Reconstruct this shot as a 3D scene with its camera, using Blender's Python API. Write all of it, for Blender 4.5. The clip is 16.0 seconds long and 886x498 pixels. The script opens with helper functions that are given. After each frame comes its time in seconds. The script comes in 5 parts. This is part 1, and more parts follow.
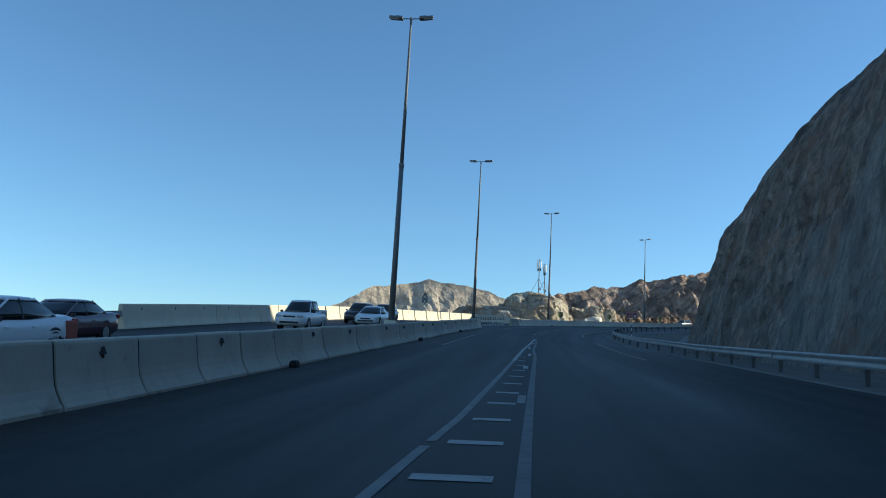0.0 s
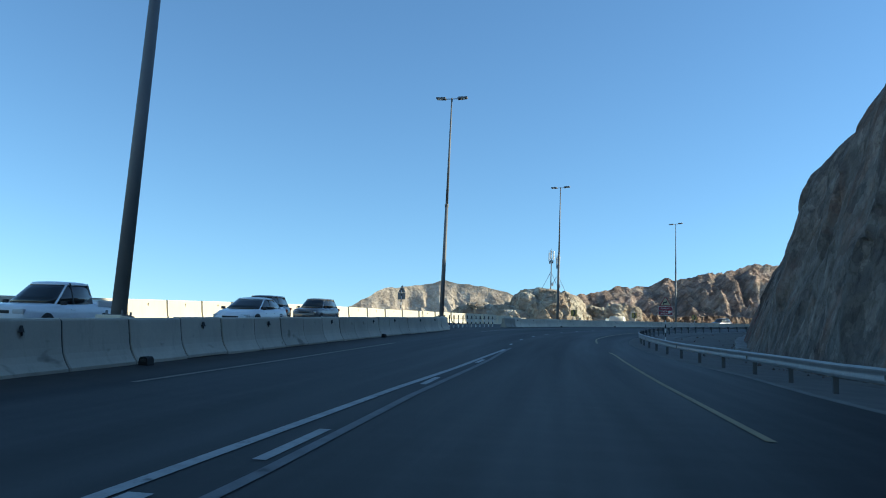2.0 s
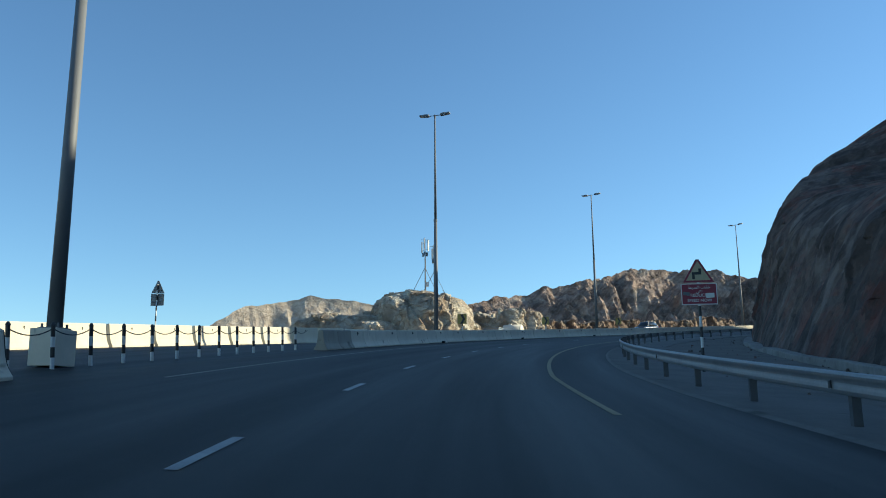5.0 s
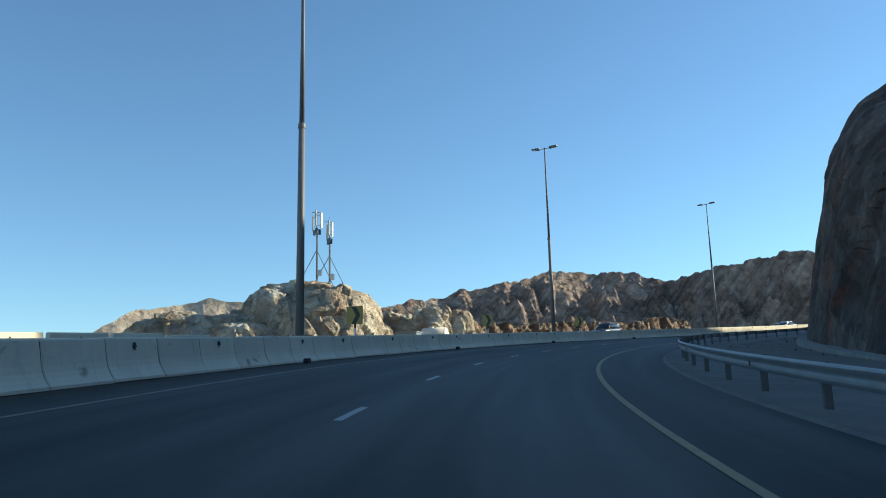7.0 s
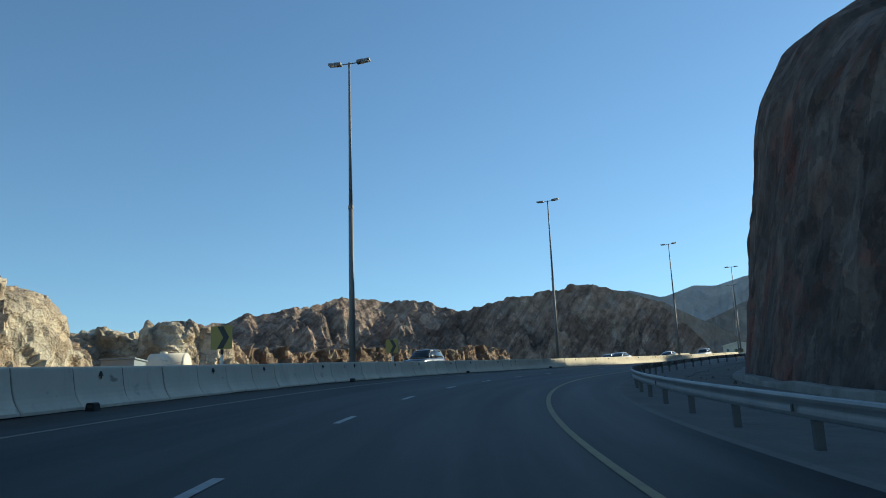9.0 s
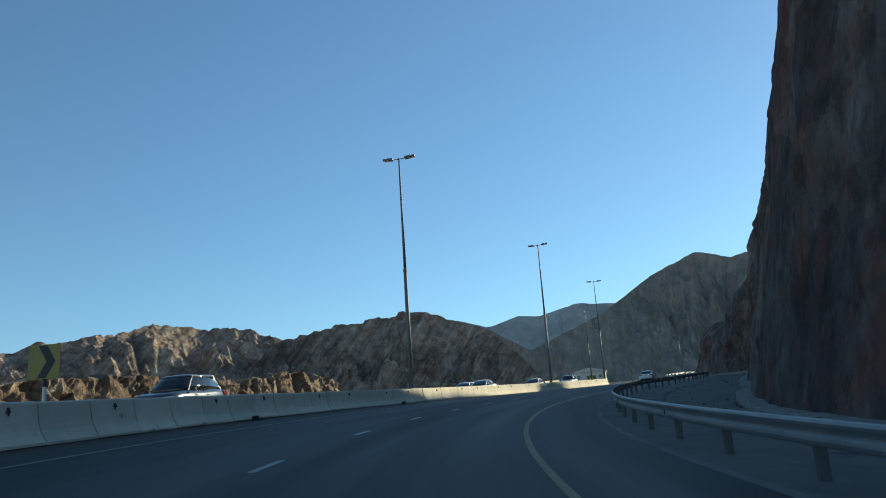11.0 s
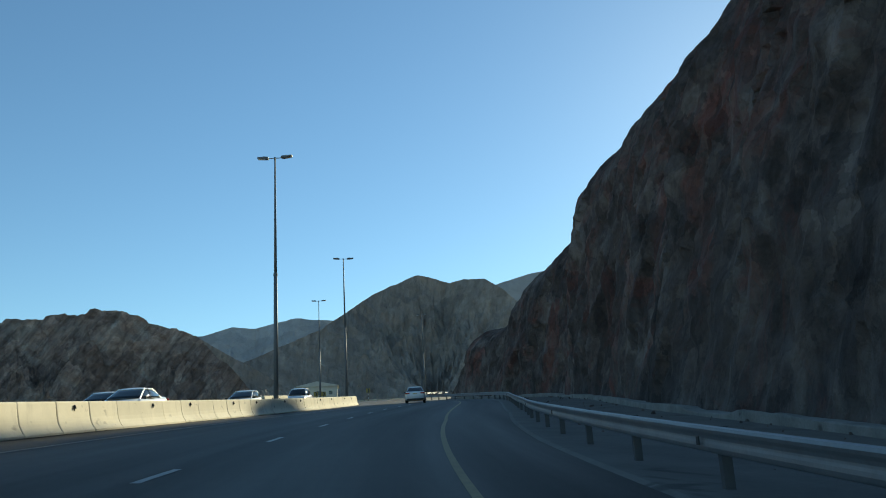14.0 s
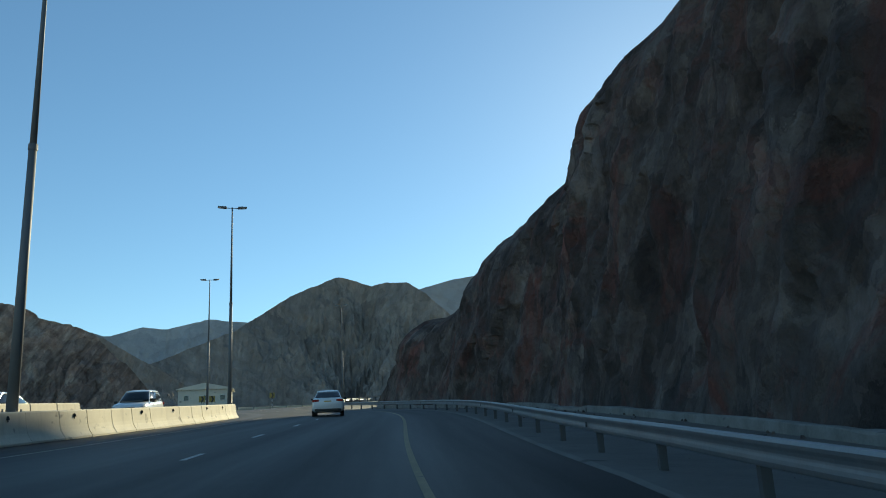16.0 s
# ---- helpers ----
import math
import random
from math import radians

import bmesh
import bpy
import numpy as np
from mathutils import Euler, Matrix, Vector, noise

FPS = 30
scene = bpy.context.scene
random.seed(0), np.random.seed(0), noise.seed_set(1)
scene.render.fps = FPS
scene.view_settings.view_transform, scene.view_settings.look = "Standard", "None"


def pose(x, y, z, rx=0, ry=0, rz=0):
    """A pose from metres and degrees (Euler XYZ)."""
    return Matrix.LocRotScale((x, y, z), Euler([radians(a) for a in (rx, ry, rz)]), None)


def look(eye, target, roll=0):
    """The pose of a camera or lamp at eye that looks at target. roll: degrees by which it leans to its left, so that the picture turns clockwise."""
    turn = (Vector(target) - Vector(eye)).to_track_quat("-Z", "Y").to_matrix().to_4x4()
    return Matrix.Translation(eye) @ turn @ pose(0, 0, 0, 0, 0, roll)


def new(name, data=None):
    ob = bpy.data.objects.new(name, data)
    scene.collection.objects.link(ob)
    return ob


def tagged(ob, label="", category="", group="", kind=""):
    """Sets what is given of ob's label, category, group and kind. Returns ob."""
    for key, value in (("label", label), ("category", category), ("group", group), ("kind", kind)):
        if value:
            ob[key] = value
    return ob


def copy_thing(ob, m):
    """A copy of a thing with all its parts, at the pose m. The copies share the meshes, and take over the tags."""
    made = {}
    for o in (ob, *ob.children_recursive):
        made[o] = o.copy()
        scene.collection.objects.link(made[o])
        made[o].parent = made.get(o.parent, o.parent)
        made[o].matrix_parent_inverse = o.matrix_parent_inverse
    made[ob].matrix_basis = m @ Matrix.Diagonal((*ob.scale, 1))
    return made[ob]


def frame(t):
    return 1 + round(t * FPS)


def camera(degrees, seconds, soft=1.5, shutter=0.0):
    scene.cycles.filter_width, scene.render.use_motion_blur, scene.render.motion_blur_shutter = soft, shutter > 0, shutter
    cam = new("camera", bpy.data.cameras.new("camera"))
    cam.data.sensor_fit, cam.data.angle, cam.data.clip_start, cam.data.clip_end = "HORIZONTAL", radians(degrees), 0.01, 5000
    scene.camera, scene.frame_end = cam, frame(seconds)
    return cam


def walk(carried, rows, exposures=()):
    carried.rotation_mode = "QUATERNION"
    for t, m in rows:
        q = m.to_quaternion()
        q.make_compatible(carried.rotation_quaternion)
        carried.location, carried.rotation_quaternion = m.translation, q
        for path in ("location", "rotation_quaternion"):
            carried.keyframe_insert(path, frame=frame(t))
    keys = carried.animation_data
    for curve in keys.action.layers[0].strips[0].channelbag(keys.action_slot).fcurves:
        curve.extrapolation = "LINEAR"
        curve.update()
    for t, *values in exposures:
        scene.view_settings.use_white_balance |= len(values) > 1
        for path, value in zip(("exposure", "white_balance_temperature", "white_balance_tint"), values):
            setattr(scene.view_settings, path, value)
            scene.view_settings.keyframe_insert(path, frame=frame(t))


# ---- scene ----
cam = camera(56.79, 16.0, soft=1.0)
PATH = [
    (0.0, pose(-0.000, 0.000, 1.150, 99.711, -3.205, 0.075)),
    (0.5, pose(1.732, 5.563, 1.623, 99.771, -3.312, 0.251)),
    (1.0, pose(2.998, 11.243, 2.101, 99.502, -3.385, 0.881)),
    (1.5, pose(3.874, 17.045, 2.578, 99.629, -3.167, 1.416)),
    (2.0, pose(4.504, 22.958, 3.056, 99.831, -2.746, 1.772)),
    (2.5, pose(5.009, 28.955, 3.548, 100.103, -2.038, 0.875)),
    (3.0, pose(5.514, 35.090, 4.055, 100.508, -1.686, -1.710)),
    (3.5, pose(6.126, 41.433, 4.577, 101.061, -1.173, -3.555)),
    (4.0, pose(6.840, 47.944, 5.131, 101.315, -0.598, -5.235)),
    (4.5, pose(7.595, 54.577, 5.726, 101.326, -0.024, -6.136)),
    (5.0, pose(8.394, 61.290, 6.357, 101.150, 0.483, -6.455)),
    (5.5, pose(9.286, 68.042, 7.010, 100.843, 0.860, -6.791)),
    (5.8, pose(9.891, 72.094, 7.405, 100.622, 0.992, -7.490)),
    (6.0, pose(10.331, 74.791, 7.668, 100.467, 1.034, -8.350)),
    (6.5, pose(11.567, 81.510, 8.325, 100.826, 1.192, -10.307)),
    (7.0, pose(13.022, 88.192, 8.982, 101.371, 1.367, -12.320)),
    (7.5, pose(14.789, 94.819, 9.648, 101.961, 1.370, -15.515)),
    (8.0, pose(16.853, 101.373, 10.312, 102.530, 1.318, -20.445)),
    (8.5, pose(19.240, 107.756, 10.966, 102.853, 1.697, -24.008)),
    (9.0, pose(21.991, 113.898, 11.604, 102.936, 2.067, -26.841)),
    (9.2, pose(23.171, 116.291, 11.853, 102.943, 2.285, -28.014)),
    (9.5, pose(25.019, 119.815, 12.220, 103.062, 2.630, -29.560)),
    (10.0, pose(28.306, 125.525, 12.817, 103.471, 3.195, -32.076)),
    (10.5, pose(31.855, 131.046, 13.397, 103.986, 3.627, -35.091)),
    (11.0, pose(35.678, 136.391, 13.966, 104.448, 3.807, -38.652)),
    (11.3, pose(38.108, 139.516, 14.304, 104.623, 3.736, -40.756)),
    (11.5, pose(39.786, 141.564, 14.527, 104.678, 3.600, -41.985)),
    (12.0, pose(44.178, 146.557, 15.082, 104.597, 3.484, -44.803)),
    (12.5, pose(48.800, 151.365, 15.634, 104.467, 3.635, -47.660)),
    (13.0, pose(53.616, 155.969, 16.184, 104.443, 3.660, -51.618)),
    (13.5, pose(58.646, 160.367, 16.730, 104.481, 3.298, -56.040)),
    (14.0, pose(63.895, 164.517, 17.277, 104.393, 3.152, -58.604)),
    (14.5, pose(69.385, 168.334, 17.828, 104.406, 3.139, -60.843)),
    (15.0, pose(75.007, 171.924, 18.379, 104.516, 3.112, -62.881)),
    (15.5, pose(80.637, 175.403, 18.929, 104.440, 3.265, -63.927)),
    (16.0, pose(86.249, 178.760, 19.469, 104.518, 2.863, -64.284)),
]
walk(cam, PATH, [(0.0, 0.5, 6000, -4), (0.5, 0.6, 6000, -4), (2.0, 0.74, 6100, -4), (3.0, 0.74, 6150, -4), (3.5, 0.6, 6150, -4), (6.5, 0.62, 6450, -4), (7.0, 0.68, 6500, -4), (7.5, 0.43, 6500, -4),
                 (8.0, 0.55, 6550, -4), (8.5, 0.53, 6575, -4), (9.0, 0.4, 6600, -5), (11.5, 0.31, 6700, -8), (12.0, 0.15, 6750, -9), (13.0, 0.28, 6780, -9), (14.5, 0.31, 6820, -10), (16.0, 0.33, 6850, -10)])

# ---- sky and sun ----
SUN_AZ, SUN_EL = radians(5.5), radians(22.4)
SUN_DIR = Vector((math.cos(SUN_AZ), math.sin(SUN_AZ), 0.0))
world = bpy.data.worlds.new("sky")
scene.world = world
world.use_nodes = True
wn = world.node_tree
sky = wn.nodes.new("ShaderNodeTexSky")
sky.sky_type = 'NISHITA'
sky.sun_disc = False
sky.sun_elevation = SUN_EL
sky.sun_rotation = math.atan2(SUN_DIR.x, SUN_DIR.y)
sky.air_density, sky.dust_density, sky.ozone_density, sky.altitude = 1.0, 0.14, 4.7, 300
wn.links.new(sky.outputs[0], wn.nodes["Background"].inputs[0])
wn.nodes["Background"].inputs[1].default_value = 0.12
sun_data = bpy.data.lights.new("sun", 'SUN')
sun_data.energy, sun_data.angle, sun_data.color = 5.0, radians(0.55), (1.0, 0.86, 0.68)
sun = new("sun", sun_data)
sun_way = Vector((SUN_DIR.x * math.cos(SUN_EL), SUN_DIR.y * math.cos(SUN_EL), math.sin(SUN_EL)))
sun.matrix_world = look(sun_way * 400, (0, 0, 0))


# ---- materials ----
def mat(name, rough=0.8, metal=0.0, spec=0.5):
    m = bpy.data.materials.new(name)
    m.use_nodes = True
    b = m.node_tree.nodes["Principled BSDF"]
    b.inputs["Roughness"].default_value = rough
    b.inputs["Metallic"].default_value = metal
    b.inputs["Specular IOR Level"].default_value = spec
    return m, m.node_tree, b


def node(nt, kind, **kw):
    n = nt.nodes.new(kind)
    for k, v in kw.items():
        n.inputs[k.replace("_", " ")].default_value = v
    return n


def coords(nt, kind="Object", scale=(1, 1, 1)):
    tc = nt.nodes.new("ShaderNodeTexCoord")
    mp = nt.nodes.new("ShaderNodeMapping")
    mp.inputs["Scale"].default_value = scale
    nt.links.new(tc.outputs[kind], mp.inputs[0])
    return mp.outputs[0]


def ramp(nt, fac, stops):
    r = nt.nodes.new("ShaderNodeValToRGB")
    while len(r.color_ramp.elements) < len(stops):
        r.color_ramp.elements.new(0.5)
    for e, (p, c) in zip(r.color_ramp.elements, stops):
        e.position, e.color = p, (*c, 1)
    nt.links.new(fac, r.inputs[0])
    return r.outputs[0]


def mix(nt, fac, a, b, how='MIX'):
    m = nt.nodes.new("ShaderNodeMix")
    m.data_type, m.blend_type = 'RGBA', how
    if isinstance(fac, float):
        m.inputs[0].default_value = fac
    else:
        nt.links.new(fac, m.inputs[0])
    for i, v in ((6, a), (7, b)):
        if isinstance(v, tuple):
            m.inputs[i].default_value = (*v, 1)
        else:
            nt.links.new(v, m.inputs[i])
    return m.outputs[2]


def noise_tex(nt, vec, scale, detail=6, rough=0.6, dist=0.0):
    n = node(nt, "ShaderNodeTexNoise", Scale=scale, Detail=detail, Roughness=rough, Distortion=dist)
    nt.links.new(vec, n.inputs["Vector"])
    return n.outputs[0]


def voro(nt, vec, scale, feature='F1'):
    n = node(nt, "ShaderNodeTexVoronoi", Scale=scale)
    n.feature = feature
    nt.links.new(vec, n.inputs["Vector"])
    return n.outputs[0]


def bump(nt, b, height, strength=0.4, dist=0.05, below=None):
    n = node(nt, "ShaderNodeBump", Strength=strength, Distance=dist)
    nt.links.new(height, n.inputs["Height"])
    if below is not None:
        nt.links.new(below, n.inputs["Normal"])
    nt.links.new(n.outputs[0], b.inputs["Normal"])
    return n.outputs[0]


def speckled(name, a, b2, scale=3.0, rough=0.8, metal=0.0, bscale=40.0, bstr=0.15, spec=0.5, stain=None, vary=0.0):
    """A surface of two close colours, mottled at two scales, with fine relief; with vary, each object has its own pattern and tone."""
    m, nt, b = mat(name, rough, metal, spec)
    own = nt.nodes.new("ShaderNodeObjectInfo") if vary else None

    def vec(s=(1, 1, 1)):
        out = coords(nt, scale=s)
        if not vary:
            return out
        far = node(nt, "ShaderNodeVectorMath")
        far.operation = 'SCALE'
        far.inputs["Scale"].default_value = 43.0
        nt.links.new(own.outputs["Random"], far.inputs[0])
        add = node(nt, "ShaderNodeVectorMath")
        nt.links.new(out, add.inputs[0])
        nt.links.new(far.outputs[0], add.inputs[1])
        return add.outputs[0]

    v = vec()
    big = noise_tex(nt, v, scale, 5)
    fine = noise_tex(nt, v, scale * 14, 4)
    c = mix(nt, ramp(nt, big, [(0.35, (0, 0, 0)), (0.65, (1, 1, 1))]), a, b2)
    c = mix(nt, 0.35, c, ramp(nt, fine, [(0.3, a), (0.7, b2)]))
    if stain:
        s = noise_tex(nt, vec((1, 1, 0.25)), scale * 2.2, 6, 0.7)
        c = mix(nt, ramp(nt, s, [(0.55, (0, 0, 0)), (0.80, (0.6, 0.6, 0.6))]), c, stain)
        scuff = noise_tex(nt, vec((1, 0.6, 1.3)), scale * 1.7, 3, 0.5, 0.3)
        c = mix(nt, ramp(nt, scuff, [(0.66, (0, 0, 0)), (0.74, (0.7, 0.7, 0.7))]), c, tuple(q * 0.45 for q in stain))
    if vary:
        c = mix(nt, ramp(nt, own.outputs["Random"], [(0.2, (0, 0, 0)), (0.9, (vary, vary, vary))]), c, (0.18, 0.165, 0.14))
    nt.links.new(c, b.inputs["Base Color"])
    bump(nt, b, noise_tex(nt, v, bscale, 5), bstr, 0.02)
    return m


def rock(name, cols, scale=0.25, strata=(1, 1, 1), turn=(0, 0, 0), relief=0.5, crack=0.5, light=None, rust=None, blocks=0.4, beds=None):
    """Weathered rock: broad colour fields, bedding streaks, broken blocks of differing tone, cracks and grit."""
    m, nt, b = mat(name, 0.92, 0.0, 0.2)
    tc = nt.nodes.new("ShaderNodeTexCoord")
    mp = nt.nodes.new("ShaderNodeMapping")
    mp.inputs["Scale"].default_value = strata
    mp.inputs["Rotation"].default_value = turn
    nt.links.new(tc.outputs["Object"], mp.inputs[0])
    v, o = mp.outputs[0], tc.outputs["Object"]
    # block edges wander, so that no cell keeps a straight outline
    sway = node(nt, "ShaderNodeTexNoise", Scale=scale * 3.0, Detail=5.0, Roughness=0.65)
    nt.links.new(v, sway.inputs["Vector"])
    warp = nt.nodes.new("ShaderNodeVectorMath")
    warp.operation = 'MULTIPLY_ADD'
    warp.inputs[1].default_value = (0.45 / scale,) * 3
    nt.links.new(sway.outputs["Color"], warp.inputs[0])
    nt.links.new(v, warp.inputs[2])
    w = warp.outputs[0]
    big = noise_tex(nt, o, scale * 0.35, 4, 0.55)
    bed = noise_tex(nt, v, scale * 2.0, 8, 0.65, 0.6)
    c = ramp(nt, bed, [(0.28, cols[0]), (0.45, cols[1]), (0.6, cols[2]), (0.75, cols[3])])
    c = mix(nt, ramp(nt, big, [(0.42, (0, 0, 0)), (0.6, (1, 1, 1))]), c, mix(nt, 0.55, c, cols[1]))
    if light:
        pale = noise_tex(nt, v, scale * 0.9, 6, 0.6, 0.8)
        c = mix(nt, ramp(nt, pale, [(0.50, (0, 0, 0)), (0.72, (0.9, 0.9, 0.9))]), c, light)
    if rust:
        red = noise_tex(nt, o, scale * 0.45, 8, 0.7, 1.2)
        c = mix(nt, ramp(nt, red, [(0.50, (0, 0, 0)), (0.64, (0.78, 0.78, 0.78))]), c, rust)
    for size, share in ((1.1, blocks), (3.6, blocks * 0.8)):
        cell = node(nt, "ShaderNodeTexVoronoi", Scale=scale * size)
        nt.links.new(w, cell.inputs["Vector"])
        tone = ramp(nt, cell.outputs["Color"], [(0.2, (0.45, 0.45, 0.46)), (0.5, (0.95, 0.95, 0.95)), (0.8, (1.35, 1.32, 1.27))])
        c = mix(nt, share, c, mix(nt, 1.0, c, tone, 'MULTIPLY'))
    crm = ramp(nt, voro(nt, w, scale * 2.4, 'DISTANCE_TO_EDGE'), [(0.0, (0, 0, 0)), (0.06, (1, 1, 1))])
    c = mix(nt, 0.55 * crack, c, mix(nt, crm, cols[0], c))
    n0 = None
    if beds:
        # thin tilted layers: noise drawn out along the bedding planes
        normal, width, share = beds
        lay = nt.nodes.new("ShaderNodeMapping")
        lay.vector_type = 'TEXTURE'
        lay.inputs["Rotation"].default_value = Vector(normal).to_track_quat('Z', 'Y').to_euler()
        lay.inputs["Scale"].default_value = (width * 14, width * 14, width)
        nt.links.new(o, lay.inputs[0])
        leaf = noise_tex(nt, lay.outputs[0], 1.0, 4, 0.6, 0.3)
        c = mix(nt, share, c, mix(nt, 1.0, c, ramp(nt, leaf, [(0.36, (0.35, 0.35, 0.36)), (0.5, (0.95, 0.95, 0.95)), (0.64, (1.5, 1.46, 1.4))]), 'MULTIPLY'))
        n0 = bump(nt, b, leaf, 0.8, width * 1.2)
    nt.links.new(c, b.inputs["Base Color"])
    n1 = bump(nt, b, noise_tex(nt, v, scale * 3.0, 10, 0.7, 0.4), relief, 0.9 / (scale * 6), n0)
    n2 = bump(nt, b, voro(nt, w, scale * 1.6), relief * 0.6, 0.5 / scale, n1)
    bump(nt, b, crm, 0.5 * crack, 0.1 / scale * 0.3, n2)
    return m


ASPHALT, nt, pb = mat("asphalt", 0.6, 0.0, 0.2)
v = coords(nt)
lanes = coords(nt, "UV", (1, 0.03, 1))
big = noise_tex(nt, lanes, 0.8, 5, 0.6)
patch = noise_tex(nt, v, 0.09, 6, 0.65)
mottle = noise_tex(nt, v, 1.7, 5, 0.7)
grit = noise_tex(nt, v, 60, 3, 0.7)
col = ramp(nt, big, [(0.3, (0.010, 0.0105, 0.012)), (0.7, (0.017, 0.017, 0.018))])
col = mix(nt, ramp(nt, patch, [(0.45, (0, 0, 0)), (0.7, (0.6, 0.6, 0.6))]), col, (0.023, 0.0225, 0.0225))
col = mix(nt, ramp(nt, mottle, [(0.40, (0, 0, 0)), (0.7, (0.5, 0.5, 0.5))]), col, (0.009, 0.009, 0.010))
col = mix(nt, 0.3, col, ramp(nt, grit, [(0.35, (0.010, 0.010, 0.010)), (0.7, (0.044, 0.043, 0.042))]))
# brown dust swept against the foot of the median barrier
across = nt.nodes.new("ShaderNodeSeparateXYZ")
nt.links.new(coords(nt, "UV", (0.1, 1, 1)), across.inputs[0])
strip_share = ramp(nt, across.outputs[0], [(0.12, (0, 0, 0)), (0.14, (0.55, 0.55, 0.55)), (0.22, (0.4, 0.4, 0.4)), (0.31, (0, 0, 0))])
drift = mix(nt, 1.0, strip_share, ramp(nt, mottle, [(0.3, (0.3, 0.3, 0.3)), (0.65, (1, 1, 1))]), 'MULTIPLY')
col = mix(nt, drift, col, (0.085, 0.072, 0.057))
# the hard shoulder, right of the yellow line, is darker than the lanes
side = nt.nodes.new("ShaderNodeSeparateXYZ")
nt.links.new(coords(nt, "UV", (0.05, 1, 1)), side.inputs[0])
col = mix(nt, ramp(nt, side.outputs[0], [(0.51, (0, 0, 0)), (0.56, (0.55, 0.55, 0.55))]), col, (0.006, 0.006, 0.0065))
nt.links.new(col, pb.inputs["Base Color"])
nt.links.new(ramp(nt, big, [(0.3, (0.54, 0.54, 0.54)), (0.7, (0.70, 0.70, 0.70))]), pb.inputs["Roughness"])
bump(nt, pb, grit, 0.25, 0.01)

CONCRETE = speckled("barrier_concrete", (0.76, 0.685, 0.54), (0.66, 0.595, 0.47), 1.2, 0.85, stain=(0.42, 0.36, 0.28), vary=0.14)
PARAPET = speckled("parapet_concrete", (0.70, 0.625, 0.47), (0.62, 0.55, 0.42), 0.5, 0.85, stain=(0.50, 0.43, 0.34))
# near-black colour standing in for the shade inside the gaps between units
JOINT = speckled("joint_gap_shade", (0.05, 0.046, 0.04), (0.03, 0.028, 0.025), 4.0, 0.95)
CONCRETE_GREY = speckled("grey_barrier_concrete", (0.58, 0.53, 0.43), (0.47, 0.43, 0.35), 1.2, 0.87, stain=(0.27, 0.24, 0.195), vary=0.2)
CONCRETE_DARK = speckled("weathered_concrete", (0.40, 0.37, 0.30), (0.31, 0.285, 0.235), 1.2, 0.9, stain=(0.19, 0.17, 0.14), vary=0.1)
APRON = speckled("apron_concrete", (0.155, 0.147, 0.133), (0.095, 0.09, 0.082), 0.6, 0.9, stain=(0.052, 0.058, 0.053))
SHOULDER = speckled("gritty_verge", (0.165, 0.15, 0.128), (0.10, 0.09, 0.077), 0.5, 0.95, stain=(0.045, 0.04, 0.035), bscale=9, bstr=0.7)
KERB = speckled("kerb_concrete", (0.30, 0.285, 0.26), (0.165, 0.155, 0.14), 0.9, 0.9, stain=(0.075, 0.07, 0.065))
POST = speckled("dull_post_steel", (0.10, 0.103, 0.107), (0.07, 0.073, 0.077), 2.0, 0.7, 0.2, 30, 0.05)
GALV = speckled("galvanised_steel", (0.29, 0.30, 0.31), (0.20, 0.21, 0.22), 1.2, 0.5, 0.6, 30, 0.05)
POLE = speckled("pole_steel", (0.17, 0.175, 0.18), (0.14, 0.145, 0.15), 1.5, 0.62, 0.0, 8, 0.0)
PAINT_W = speckled("white_road_paint", (0.40, 0.395, 0.38), (0.24, 0.24, 0.23), 3.0, 0.7, stain=(0.10, 0.10, 0.10))
PAINT_EDGE = speckled("dusty_edge_paint", (0.27, 0.245, 0.19), (0.17, 0.155, 0.125), 3.0, 0.7, stain=(0.09, 0.085, 0.075))
PAINT_OLD = speckled("faded_road_paint", (0.17, 0.17, 0.17), (0.10, 0.10, 0.10), 2.0, 0.75, stain=(0.05, 0.05, 0.05))
PAINT_DULL = speckled("dull_road_paint", (0.24, 0.235, 0.23), (0.15, 0.15, 0.145), 2.5, 0.75, stain=(0.06, 0.06, 0.06))
PAINT_Y = speckled("yellow_road_paint", (0.29, 0.22, 0.10), (0.19, 0.15, 0.08), 3.0, 0.7, stain=(0.09, 0.08, 0.06))
BLACK = speckled("black_paint", (0.02, 0.02, 0.022), (0.035, 0.035, 0.035), 6.0, 0.55)
WHITE = speckled("white_paint", (0.72, 0.72, 0.70), (0.60, 0.60, 0.58), 5.0, 0.5)
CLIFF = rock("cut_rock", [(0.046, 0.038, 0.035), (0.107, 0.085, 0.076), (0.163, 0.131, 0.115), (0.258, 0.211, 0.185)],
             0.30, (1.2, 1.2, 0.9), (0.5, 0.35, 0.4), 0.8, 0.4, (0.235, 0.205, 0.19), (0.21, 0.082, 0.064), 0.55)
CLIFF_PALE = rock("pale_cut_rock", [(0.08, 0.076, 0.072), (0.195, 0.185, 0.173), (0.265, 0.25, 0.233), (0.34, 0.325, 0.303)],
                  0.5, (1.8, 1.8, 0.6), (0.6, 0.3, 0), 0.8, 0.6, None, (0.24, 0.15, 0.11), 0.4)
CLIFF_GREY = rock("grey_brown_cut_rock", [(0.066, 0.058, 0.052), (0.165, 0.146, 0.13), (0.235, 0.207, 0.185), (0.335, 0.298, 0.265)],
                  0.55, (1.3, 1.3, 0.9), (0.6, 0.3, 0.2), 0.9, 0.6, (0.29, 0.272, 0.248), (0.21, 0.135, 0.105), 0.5)
